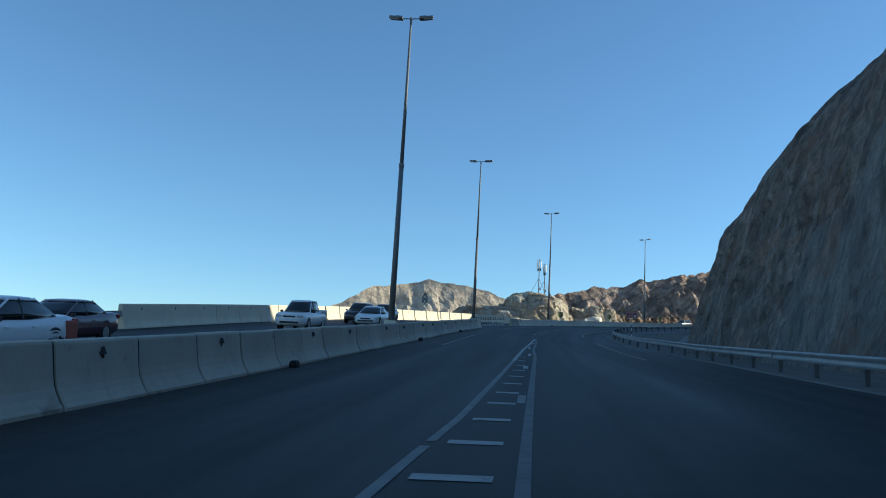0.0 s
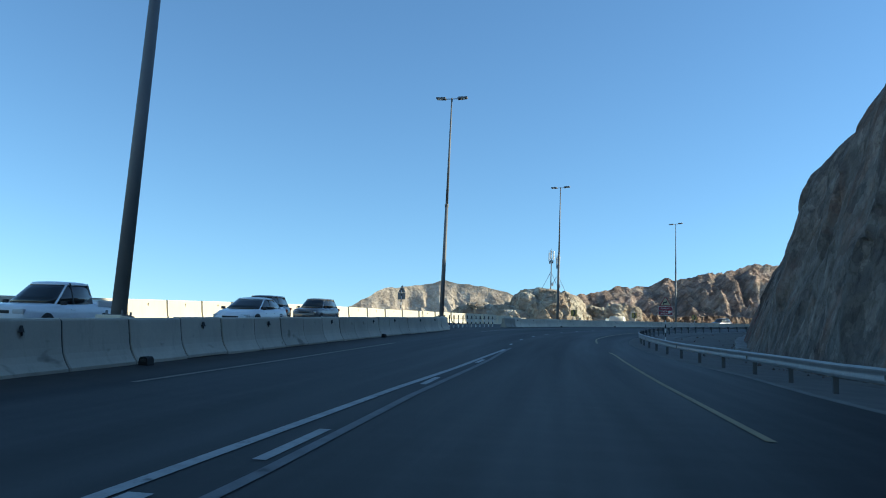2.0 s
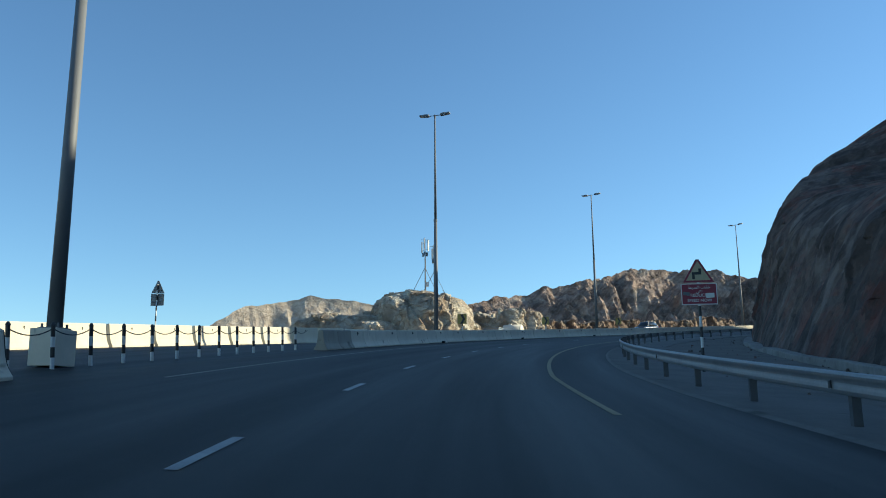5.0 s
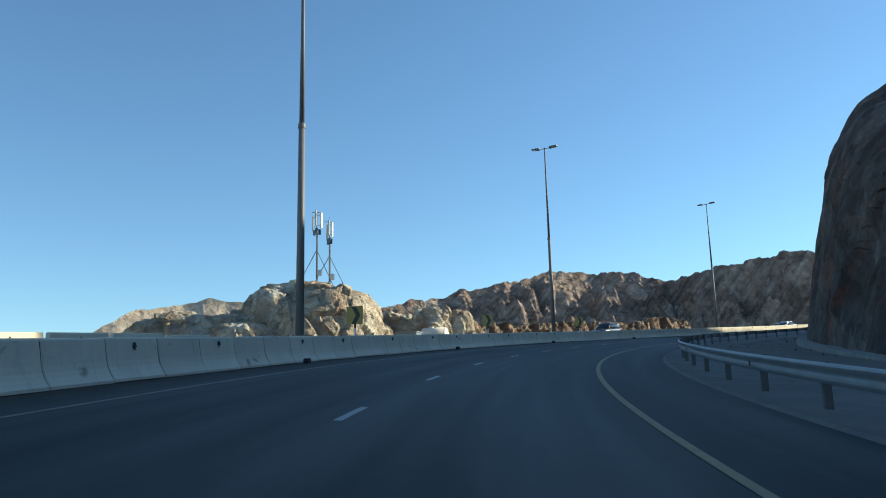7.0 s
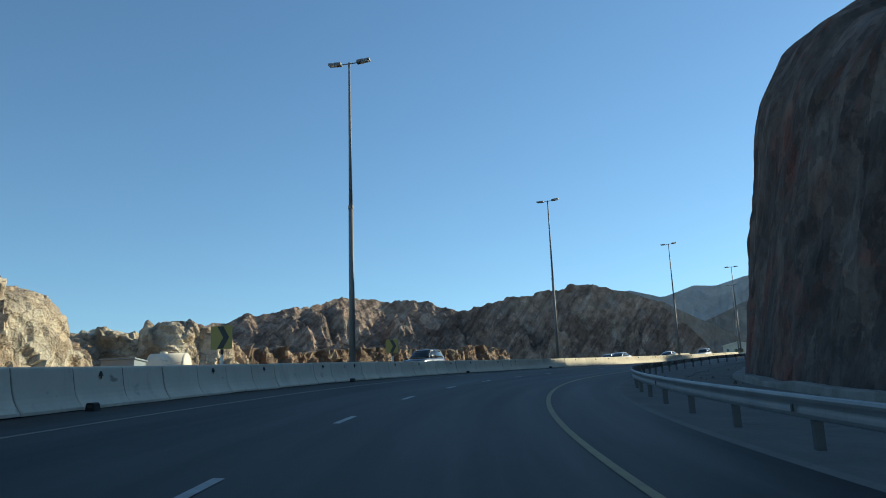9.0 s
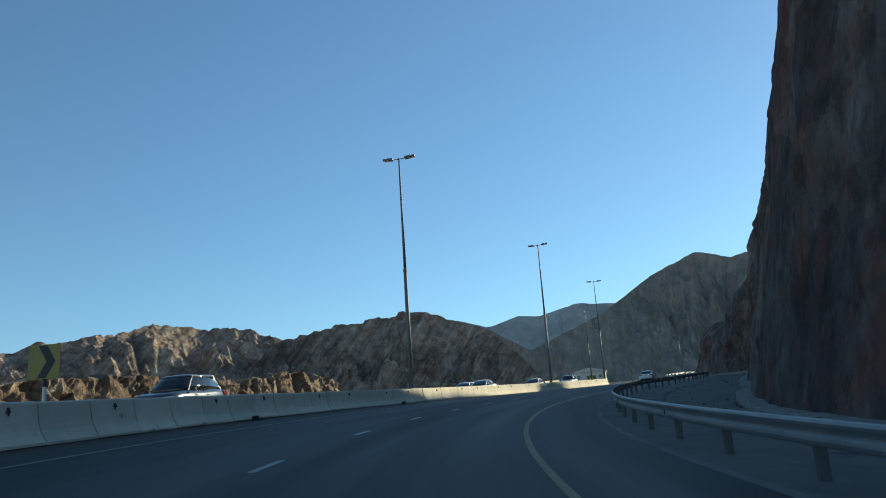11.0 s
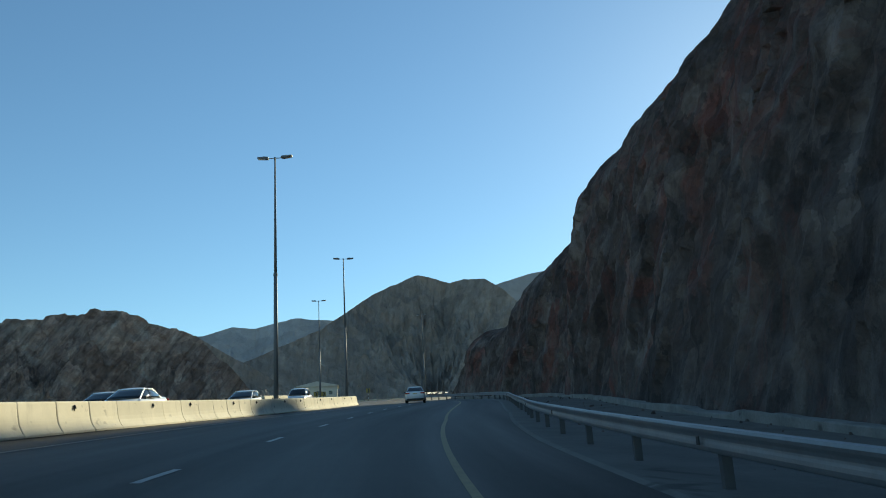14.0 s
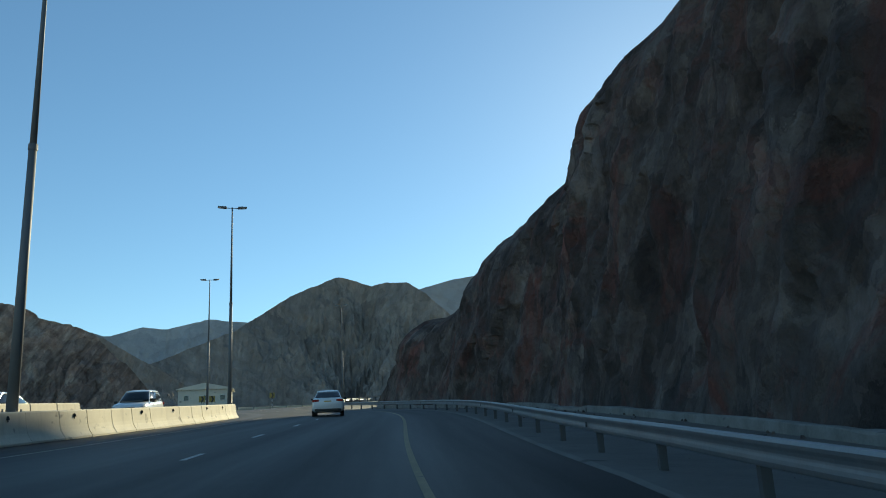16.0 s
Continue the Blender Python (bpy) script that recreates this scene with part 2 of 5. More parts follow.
ROCK = rock("tan_rock", [(0.21, 0.15, 0.108), (0.405, 0.33, 0.245), (0.56, 0.48, 0.375), (0.68, 0.62, 0.51)],
            0.26, (1, 1, 1.3), (0.5, 0.3, 0), 0.7, 0.85, (0.62, 0.59, 0.49), (0.42, 0.275, 0.175), 0.45)
BANK = rock("brown_bank_rock", [(0.09, 0.062, 0.046), (0.205, 0.148, 0.11), (0.295, 0.222, 0.167), (0.40, 0.318, 0.247)],
            0.4, (1, 1, 0.8), (0.5, 0.3, 0), 0.9, 0.8, (0.42, 0.365, 0.295), (0.25, 0.158, 0.108), 0.5)
HILL = rock("brown_hill", [(0.145, 0.098, 0.082), (0.33, 0.242, 0.198), (0.445, 0.352, 0.297), (0.54, 0.46, 0.40)],
            0.055, (1.2, 1.2, 1.3), (0.5, 0.75, 0.2), 1.0, 0.45, (0.49, 0.435, 0.375), (0.32, 0.23, 0.18), 0.5, ((0.64, -0.51, -0.57), 3.4, 0.5))
TAN_HILL = rock("pale_tan_hill", [(0.31, 0.245, 0.187), (0.44, 0.355, 0.275), (0.53, 0.445, 0.355), (0.61, 0.535, 0.44)],
                0.08, (1.1, 1.1, 1.2), (0.5, 0.75, 0.2), 0.5, 0.35, (0.58, 0.51, 0.42), None, 0.3)
# darks lifted and block contrast cut to paint aerial haze into the colour
FAR = rock("haze_paled_mountain", [(0.245, 0.205, 0.172), (0.345, 0.295, 0.25), (0.415, 0.355, 0.305), (0.51, 0.44, 0.38)],
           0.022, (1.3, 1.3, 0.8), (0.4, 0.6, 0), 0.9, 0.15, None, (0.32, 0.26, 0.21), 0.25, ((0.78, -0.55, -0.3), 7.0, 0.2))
# low-contrast pale grey puts the distance haze into the rock's colour
DISTANT = rock("haze_grey_mountain", [(0.34, 0.335, 0.335), (0.40, 0.395, 0.395), (0.45, 0.445, 0.445), (0.50, 0.495, 0.49)],
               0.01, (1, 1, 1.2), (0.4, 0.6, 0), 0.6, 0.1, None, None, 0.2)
GROUND = rock("stony_ground", [(0.16, 0.12, 0.085), (0.27, 0.21, 0.15), (0.33, 0.26, 0.19), (0.40, 0.32, 0.24)],
              0.25, (1, 1, 1), (0, 0, 0), 0.6, 0.3)

# ---- the road's line ----
# x, y and height of the road beside the lamp posts, forty metres apart
LINE = np.array([(-10.75, -40.07, -3.91), (-6.91, -0.25, -0.31), (-2.73, 39.53, 3.49), (2.43, 78.73, 7.29),
                 (14.31, 117.28, 10.98), (36.11, 151.14, 14.49), (67.19, 178.49, 17.68), (101.70, 199.19, 20.57),
                 (136.02, 220.40, 23.65), (164.66, 247.75, 26.60), (203.0, 259.0, 29.4), (242.0, 253.0, 31.8), (278.0, 238.0, 33.6)])
STA = np.concatenate([[0], np.cumsum(np.hypot(*np.diff(LINE[:, :2], axis=0).T))])


def natural_spline(s, p):
    n, h = len(s), np.diff(s)
    a, b = np.zeros((n, n)), np.zeros((n, p.shape[1]))
    a[0, 0] = a[-1, -1] = 1
    for i in range(1, n - 1):
        a[i, i - 1:i + 2] = h[i - 1], 2 * (h[i - 1] + h[i]), h[i]
        b[i] = 6 * ((p[i + 1] - p[i]) / h[i] - (p[i] - p[i - 1]) / h[i - 1])
    return np.linalg.solve(a, b)


BEND = natural_spline(STA, LINE)


def line_at(s):
    """x, y, z of the line at stations s (an array)."""
    s = np.atleast_1d(np.asarray(s, float))
    i = np.clip(np.searchsorted(STA, s) - 1, 0, len(STA) - 2)
    h = (STA[i + 1] - STA[i])[:, None]
    a, b = (STA[i + 1] - s)[:, None], (s - STA[i])[:, None]
    return (BEND[i] * a ** 3 + BEND[i + 1] * b ** 3) / (6 * h) + (LINE[i] / h - BEND[i] * h / 6) * a + (LINE[i + 1] / h - BEND[i + 1] * h / 6) * b


def lerp(s, table):
    return np.interp(s, [r[0] for r in table], [r[1] for r in table])


# crossfall to the right and to the left of the line
FALL_R = [(0, -0.03), (41, -0.035), (58, -0.009), (70, 0.011), (83, 0.031), (103, 0.051), (131, 0.057), (160, 0.056),
          (188, 0.065), (216, 0.074), (230, 0.071), (251, 0.053), (275, 0.04), (330, 0.0)]
FALL_L = [(60, -0.035), (110, 0.0), (128, 0.015), (155, 0.02), (250, 0.03), (330, 0.01)]
EDGE = [(0, 13.5), (60, 13.7), (75, 14.2), (90, 14.4), (100, 13.7), (110, 13.0), (120, 12.5), (128, 12.35), (230, 12.4), (250, 12.7), (262, 13.2), (270, 13.6), (340, 13.8)]
YELLOW = [(0, 11.2), (75, 11.2), (100, 11.25), (112, 10.7), (124, 10.22), (230, 10.25), (248, 10.6), (262, 10.85), (300, 10.6), (340, 10.5)]


def place(s, u, dz=0.0):
    """World points on the road's surface at stations s and offsets u to the right of the line, dz above it."""
    s, u = np.broadcast_arrays(np.atleast_1d(np.asarray(s, float)), np.asarray(u, float))
    p, d = line_at(s), line_at(s + 0.05) - line_at(s - 0.05)
    d = d[:, :2] / np.hypot(d[:, 0], d[:, 1])[:, None]
    out = p.copy()
    out[:, 0] += d[:, 1] * u
    out[:, 1] -= d[:, 0] * u
    out[:, 2] += np.where(u > 0, -lerp(s, FALL_R) * u, -lerp(s, FALL_L) * u) + dz
    return out


def stand(s, u, dz=0.0, lean=True):
    """The pose of a thing standing at s, u, with its y axis along the road."""
    a, b, p = place(s - 0.5, u)[0], place(s + 0.5, u)[0], place(s, u, dz)[0]
    d = b - a
    yaw = math.degrees(math.atan2(-d[0], d[1]))
    tilt = math.degrees(math.atan2(d[2], math.hypot(d[0], d[1]))) if lean else 0
    return pose(p[0], p[1], p[2], 0, 0, yaw) @ pose(0, 0, 0, tilt, 0, 0)


# ---- mesh helpers ----
def mesh_of(name, verts, faces, material, smooth=False):
    me = bpy.data.meshes.new(name)
    me.from_pydata([tuple(map(float, q)) for q in verts], [], faces)
    me.materials.append(material)
    if smooth:
        me.polygons.foreach_set("use_smooth", [True] * len(me.polygons))
    me.update()
    return me


def part(name, bm, material, parent=None, label="", smooth=False):
    me = bpy.data.meshes.new(name)
    bmesh.ops.recalc_face_normals(bm, faces=bm.faces)
    bm.to_mesh(me)
    bm.free()
    me.materials.append(material)
    if smooth:
        me.polygons.foreach_set("use_smooth", [True] * len(me.polygons))
    ob = new(name, me)
    ob.parent = parent
    if label:
        ob["label"] = label
    return ob


def empty(name, m, label="", category="", group="", kind=""):
    ob = new(name)
    ob.empty_display_size = 0.3
    ob.matrix_basis = m
    return tagged(ob, label, category, group, kind)


def box(bm, cx, cy, cz, sx, sy, sz, bevel=0.0, m=None):
    r = bmesh.ops.create_cube(bm, size=1.0, matrix=(m or Matrix()) @ Matrix.Translation((cx, cy, cz)) @ Matrix.Diagonal((sx, sy, sz, 1)))
    if bevel:
        es = list({e for vv in r["verts"] for e in vv.link_edges})
        bmesh.ops.bevel(bm, geom=es, offset=bevel, segments=2, profile=0.7, affect='EDGES')
    return bm


def rod(bm, a, b, ra, rb=None, n=10):
    a, b = Vector(a), Vector(b)
    d = b - a
    m = Matrix.Translation((a + b) / 2) @ d.to_track_quat('Z', 'Y').to_matrix().to_4x4()
    bmesh.ops.create_cone(bm, cap_ends=True, segments=n, radius1=ra, radius2=ra if rb is None else rb, depth=d.length, matrix=m)
    return bm


def extrude(bm, profile, ys, close=True):
    """A profile of (x, z) drawn along y through the stations ys."""
    rings = [[bm.verts.new((x, y, z)) for x, z in profile] for y in ys]
    n = len(profile)
    for r0, r1 in zip(rings, rings[1:]):
        for i in range(n if close else n - 1):
            bm.faces.new((r0[i], r0[(i + 1) % n], r1[(i + 1) % n], r1[i]))
    if close:
        bm.faces.new(rings[0])
        bm.faces.new(rings[-1])
    return bm


def strip(name, s0, s1, rows, material, step=1.0, kind="structure", label="", category="", parent=None):
    """A ribbon along the road; rows are (u or table, height) from left to right."""
    ss = np.arange(s0, s1 + step * 0.5, step)
    cols = [place(ss, lerp(ss, u) if isinstance(u, list) else u, dz) for u, dz in rows]
    verts = np.stack(cols, 1).reshape(-1, 3)
    k = len(rows)
    faces = [(i * k + j, i * k + j + 1, (i + 1) * k + j + 1, (i + 1) * k + j) for i in range(len(ss) - 1) for j in range(k - 1)]
    me = mesh_of(name, verts, faces, material)
    across = np.stack([lerp(ss, u) if isinstance(u, list) else np.full(len(ss), float(u)) for u, _ in rows], 1).ravel()
    along = np.repeat(ss, k)
    uv = me.uv_layers.new(name="UVMap")
    loops = np.zeros(len(me.loops), int)
    me.loops.foreach_get("vertex_index", loops)
    uv.data.foreach_set("uv", np.stack([across[loops], along[loops]], 1).ravel())
    ob = new(name, me)
    ob.parent = parent
    return tagged(ob, label, category, "", kind)


def facet(p, size, seed=0.0, blend=0.14):
    """Broken rock: each cell of about the given size has a flat face of its own, tilted and offset by chance. About -1 to 1."""
    q = p / size + Vector((seed, seed * 0.7, -seed))
    q += noise.noise_vector(q * 0.6) * 0.35
    d, cs = noise.voronoi(q)
    f = []
    for c in cs[:2]:
        r = noise.cell_vector(c * 5.3 + Vector((0.37, 0.11, 0.71)))
        f.append((q - c).dot(r * 2 - Vector((1, 1, 1))) + noise.cell(c * 3.7 + Vector((0.2, 0.5, 0.9))) * 0.55)
    w = min(1.0, 0.5 + (d[1] - d[0]) / blend)
    return f[0] * w + f[1] * (1 - w)


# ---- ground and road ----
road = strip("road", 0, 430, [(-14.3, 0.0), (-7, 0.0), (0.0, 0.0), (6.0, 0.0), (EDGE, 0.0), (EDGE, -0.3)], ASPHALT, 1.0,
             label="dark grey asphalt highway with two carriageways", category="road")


def marking(name, s0, s1, ua, ub, material, label, step=1.0):
    n = max(2, int((s1 - s0) / step) + 1)
    ss = np.linspace(s0, s1, n)
    a = lerp(ss, ua) if isinstance(ua, list) else np.full(n, ua)
    b = lerp(ss, ub) if isinstance(ub, list) else np.full(n, ub)
    verts = np.concatenate([place(ss, a, 0.006), place(ss, b, 0.006)])
    ob = new(name, mesh_of(name, verts, [(i, n + i, n + i + 1, i + 1) for i in range(n - 1)], material))
    ob.parent = road
    ob["label"] = label
    return ob


def shifted(table, d):
    return [(a, b + d) for a, b in table]


for s0, s1 in ((73.6, 102.8), (114.8, 425)):
    marking("edge_line", s0, s1, shifted(YELLOW, -0.06), shifted(YELLOW, 0.06), PAINT_Y, "worn yellow painted edge line")
MEDIAN_EDGE = [(73, 3.06), (135, 3.0), (157, 2.78), (170, 2.92), (180, 3.05), (305, 3.05)]
for s0, s1 in ((75.2, 93.8), (118.0, 305)):
    marking("edge_line", s0, s1, shifted(MEDIAN_EDGE, -0.045), shifted(MEDIAN_EDGE, 0.045), PAINT_EDGE, "dusty off-white painted edge line beside the barrier")
GORE_L = [(0, 4.0), (47, 5.84), (51, 6.03), (60, 6.2), (70, 6.34), (77, 6.44), (84, 6.64), (95, 6.87)]
GORE_R = [(0, 6.75), (48, 6.83), (60, 6.88), (70, 6.93), (76, 6.86), (82, 6.93), (88, 7.02), (95, 6.98)]
marking("edge_line", 5, 48.6, shifted(GORE_L, -0.05), shifted(GORE_L, 0.05), PAINT_DULL, "dull grey-white painted line bounding the hatched strip")
marking("edge_line", 48.9, 66, shifted(GORE_L, -0.05), shifted(GORE_L, 0.05), PAINT_DULL, "dull grey-white painted line bounding the hatched strip")
marking("edge_line", 66, 96, shifted(GORE_L, -0.06), shifted(GORE_L, 0.06), PAINT_W, "white painted line bounding the hatched strip")
marking("edge_line", 5, 98, shifted(GORE_R, -0.055), shifted(GORE_R, 0.055), PAINT_OLD, "faded grey painted line bounding the hatched strip")
for s in (43.3, 45.2, 47.0, 48.8, 50.7, 52.7, 54.5, 56.55, 58.7, 61.0, 63.3, 66.1, 68.8):
    inset = float(lerp(s, [(43, 0.14), (56, 0.2), (69, 0.1)]))
    left, right = float(lerp(s, GORE_L)) + inset, float(lerp(s, GORE_R)) - float(lerp(s, [(47, 0.22), (60, 0.18), (69, 0.34)]))
    marking("hatch_bar", s, s + 0.24, left, right, PAINT_W, "white painted hatch bar", 0.3)
marking("hatch_bar", 52.94, 54.25, 6.66, 6.78, PAINT_DULL, "worn white painted dash", 0.5)
marking("hatch_bar", 62.0, 63.3, 6.62, 6.74, PAINT_W, "white painted dash among the hatch bars", 0.5)
DASH_U = [(70, 6.74), (80, 6.68), (87, 6.86), (96, 6.90), (104, 6.6), (112, 6.5), (230, 6.5), (241, 6.68), (249, 6.92), (258, 6.98), (266, 6.86), (274, 6.68), (283, 6.47), (430, 6.47)]
for s in list(70.35 + 7.75 * np.arange(7)) + list(np.arange(124.7, 420, 8.28)):
    marking("lane_dash", s, s + 1.8, shifted(DASH_U, -0.055), shifted(DASH_U, 0.055), PAINT_W, "white painted lane dash", 0.5)

APRON_EDGE = [(s, float(lerp(s, EDGE)) + 2.9 + 0.5 * noise.noise((s * 0.21, 5.0, 0)) + 0.35 * noise.noise((s * 0.9, 9.0, 0))) for s in range(0, 431)]
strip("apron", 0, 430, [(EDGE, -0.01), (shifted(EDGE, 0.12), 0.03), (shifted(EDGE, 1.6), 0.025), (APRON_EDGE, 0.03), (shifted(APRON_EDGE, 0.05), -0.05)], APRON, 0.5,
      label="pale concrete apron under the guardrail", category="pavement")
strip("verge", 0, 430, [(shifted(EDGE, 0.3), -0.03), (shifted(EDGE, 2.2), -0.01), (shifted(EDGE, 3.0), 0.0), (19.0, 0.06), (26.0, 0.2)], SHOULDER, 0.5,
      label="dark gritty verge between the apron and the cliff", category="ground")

# ---- rock cut on the inner side of the bend ----
FOOT = [(0, 19.32), (60, 19.3), (80, 18.8), (95, 18.2), (103, 18.3), (110, 18.8), (117, 19.5), (124, 20), (131, 20.6), (140, 20.8),
    (150, 20.9), (160, 20.7), (170, 20.4), (180, 19.9), (190, 19.3), (200, 18.7), (210, 18.3), (220, 18.4), (232, 19.2), (244, 20.5),
    (256, 20.7), (268, 20.6), (280, 20.7), (290, 20.6), (298, 20.2), (304, 20.1), (308, 20.1), (312, 20), (318, 19), (324, 18.7),
    (330, 19.1), (336, 18.9), (342, 18.2), (348, 19), (354, 20)]
LEAN = [(0, 0.29), (60, 0.29), (80, 0.27), (95, 0.28), (103, 0.3), (110, 0.31), (117, 0.36), (124, 0.43), (131, 0.47), (140, 0.48),
    (150, 0.44), (160, 0.4), (170, 0.32), (180, 0.26), (190, 0.22), (200, 0.24), (210, 0.17), (220, 0.16), (232, 0.22), (244, 0.27),
    (256, 0.27), (268, 0.27), (280, 0.21), (290, 0.2), (298, 0.14), (304, 0.14), (308, 0.16), (312, 0.19), (318, 0.16), (324, 0.16),
    (330, 0.22), (336, 0.23), (342, 0.18), (348, 0.22), (354, 0.27)]
STEEP = [(0, 18.52), (60, 18.5), (80, 18), (95, 15.4), (103, 12.8), (110, 11.9), (117, 11.9), (124, 9.6), (131, 7.7), (140, 7.5),
    (150, 8.3), (160, 9.1), (170, 9.7), (180, 11.5), (190, 14.2), (200, 16), (210, 18.2), (220, 20.4), (232, 20.5), (244, 21.4), (256, 21),
    (268, 20.9), (280, 20.9), (288, 21.2), (294, 21.2), (297, 20.2), (304, 20.2), (308, 19.0), (312, 16.4), (318, 14.5), (324, 14.0), (330, 10.6),
    (336, 8.1), (342, 8), (348, 2.8), (354, 0.3)]
BACK = [(0, 4.67), (60, 4.7), (80, 4.2), (95, 3.4), (103, 2.4), (110, 0.8), (117, 0.4), (124, 0.6), (131, 1.3), (140, 1.2), (150, 1.3),
    (160, 1.2), (170, 1.0), (180, 1.0), (190, 1.0), (200, 1.4), (210, 4.0), (220, 9.0), (232, 12.7), (244, 14.5), (256, 15.2), (268, 15.2),
    (280, 14.8), (290, 13.6), (298, 12.5), (304, 10.7), (308, 10), (312, 9.6), (318, 8.2), (324, 6.1), (330, 4), (336, 2.5), (342, 1),
    (348, 1.1), (354, 0.7)]


def cliff():
    ss = np.arange(20, 358, 0.34)
    low, up = 76, 20
    foot, lean_t, steep, back, fall = (lerp(ss, t) for t in (FOOT, LEAN, STEEP, BACK, FALL_R))
    p, d = line_at(ss), line_at(ss + 0.05) - line_at(ss - 0.05)
    d = d[:, :2] / np.hypot(d[:, 0], d[:, 1])[:, None]
    k, n = low + up, len(ss)
    U, Hh, push, amp = (np.zeros((n, k)) for _ in range(4))
    for i, s in enumerate(ss):
        step = noise.noise((s * 0.11, 3.1, 0)) * 3
        rim = (math.floor(step) + min(1, (step - math.floor(step)) * 3.5)) * float(lerp(s, [(140, 0.2), (200, 0.5)])) + (noise.noise((s * 0.4, 7.7, 0)) + 0.8 * noise.noise((s * 1.1, 2.7, 0))) * float(lerp(s, [(140, 0.15), (200, 0.45), (240, 0.6), (282, 0.6), (292, 0.4), (304, 0.4), (312, 0.7)]))
        calm = float(lerp(s, [(85, 0.75), (140, 0.85), (160, 1.0), (185, 1.0), (197, 0.45), (224, 0.45), (240, 1.0), (262, 1.3)]))
        hs = max(steep[i] + rim * min(1, steep[i] / 10), 0.3)
        for j in range(k):
            if j < low:
                f = j / (low - 1)
                h = hs * (f - 0.12 * f * f) / 0.88
                u = lean_t[i] * h + 2.2 * max(0, f - 0.7) ** 2 / 0.09 * 0.7
            else:
                f = (j - low + 1) / up
                h = hs + f * back[i]
                u = lean_t[i] * hs + 1.54 + f * back[i] * 1.1 + f * f * 9
            flute = noise.fractal(Vector((s * 0.10, h * 0.035, 1.7)), 0.9, 2.0, 3)
            ledge = noise.fractal(Vector((s * 0.30 + h * 0.12, h * 0.16, 6.0)), 0.8, 2.1, 4)
            slab = facet(Vector((s + h * 0.3, h * 0.28, 0.3 * u)), 3.6, 3.0, 0.22)
            chip = facet(Vector((s - h * 0.2, h * 0.36, 0)), 1.5, 8.0, 0.25) * 0.36 + facet(Vector((s, h * 0.55, 0)), 0.7, 14.0, 0.3) * 0.16
            U[i, j], Hh[i, j] = u, h
            push[i, j] = (flute * 0.6 + ledge * 0.3 + (slab * 0.75 + chip) * 0.62) * calm
            amp[i, j] = min(1.0, 0.25 + h / 5)
    # keep the broad shape: take out swells longer than about twenty metres
    wide = np.ones(59) / 59
    push -= np.apply_along_axis(lambda a: np.convolve(np.pad(a, 29, 'edge'), wide, 'valid'), 0, push)
    u = foot[:, None] + U + push * amp
    x = p[:, :1] + d[:, 1:2] * u
    y = p[:, 1:2] - d[:, :1] * u
    z = p[:, 2:] - fall[:, None] * 19 + Hh + push * 0.15 - 0.15
    verts = np.stack([x, y, z], 2).reshape(-1, 3)
    faces = [(i * k + j, (i + 1) * k + j, (i + 1) * k + j + 1, i * k + j + 1) for i in range(n - 1) for j in range(k - 1)]
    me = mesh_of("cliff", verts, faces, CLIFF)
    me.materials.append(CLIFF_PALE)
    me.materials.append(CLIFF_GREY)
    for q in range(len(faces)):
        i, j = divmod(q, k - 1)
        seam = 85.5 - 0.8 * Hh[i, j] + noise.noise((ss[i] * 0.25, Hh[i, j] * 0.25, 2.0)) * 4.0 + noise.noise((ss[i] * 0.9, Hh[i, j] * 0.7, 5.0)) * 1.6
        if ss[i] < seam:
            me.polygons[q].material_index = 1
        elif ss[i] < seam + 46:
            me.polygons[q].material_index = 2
    ob = new("cliff", me)
    return tagged(ob, "shaded brown blasted rock cliff beside the road", "cliff", "", "structure")


cliff()
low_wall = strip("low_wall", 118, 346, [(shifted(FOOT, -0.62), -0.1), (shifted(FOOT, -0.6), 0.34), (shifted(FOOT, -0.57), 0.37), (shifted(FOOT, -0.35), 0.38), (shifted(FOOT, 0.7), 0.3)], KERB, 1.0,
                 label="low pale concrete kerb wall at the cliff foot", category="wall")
for k, q in enumerate(low_wall.data.vertices):
    if k % 5 in (1, 2, 3):
        s = 118 + k // 5
        q.co.z += 0.10 * noise.noise((s * 0.13, 2.0, 0)) + 0.07 * noise.noise((s * 0.9, 4.0, k % 5)) - (0.14 if noise.cell((s * 0.17, 1.0, 0)) > 0.45 else 0.0)
for q in low_wall.data.vertices[:5]:
    q.co.z = low_wall.data.vertices[0].co.z

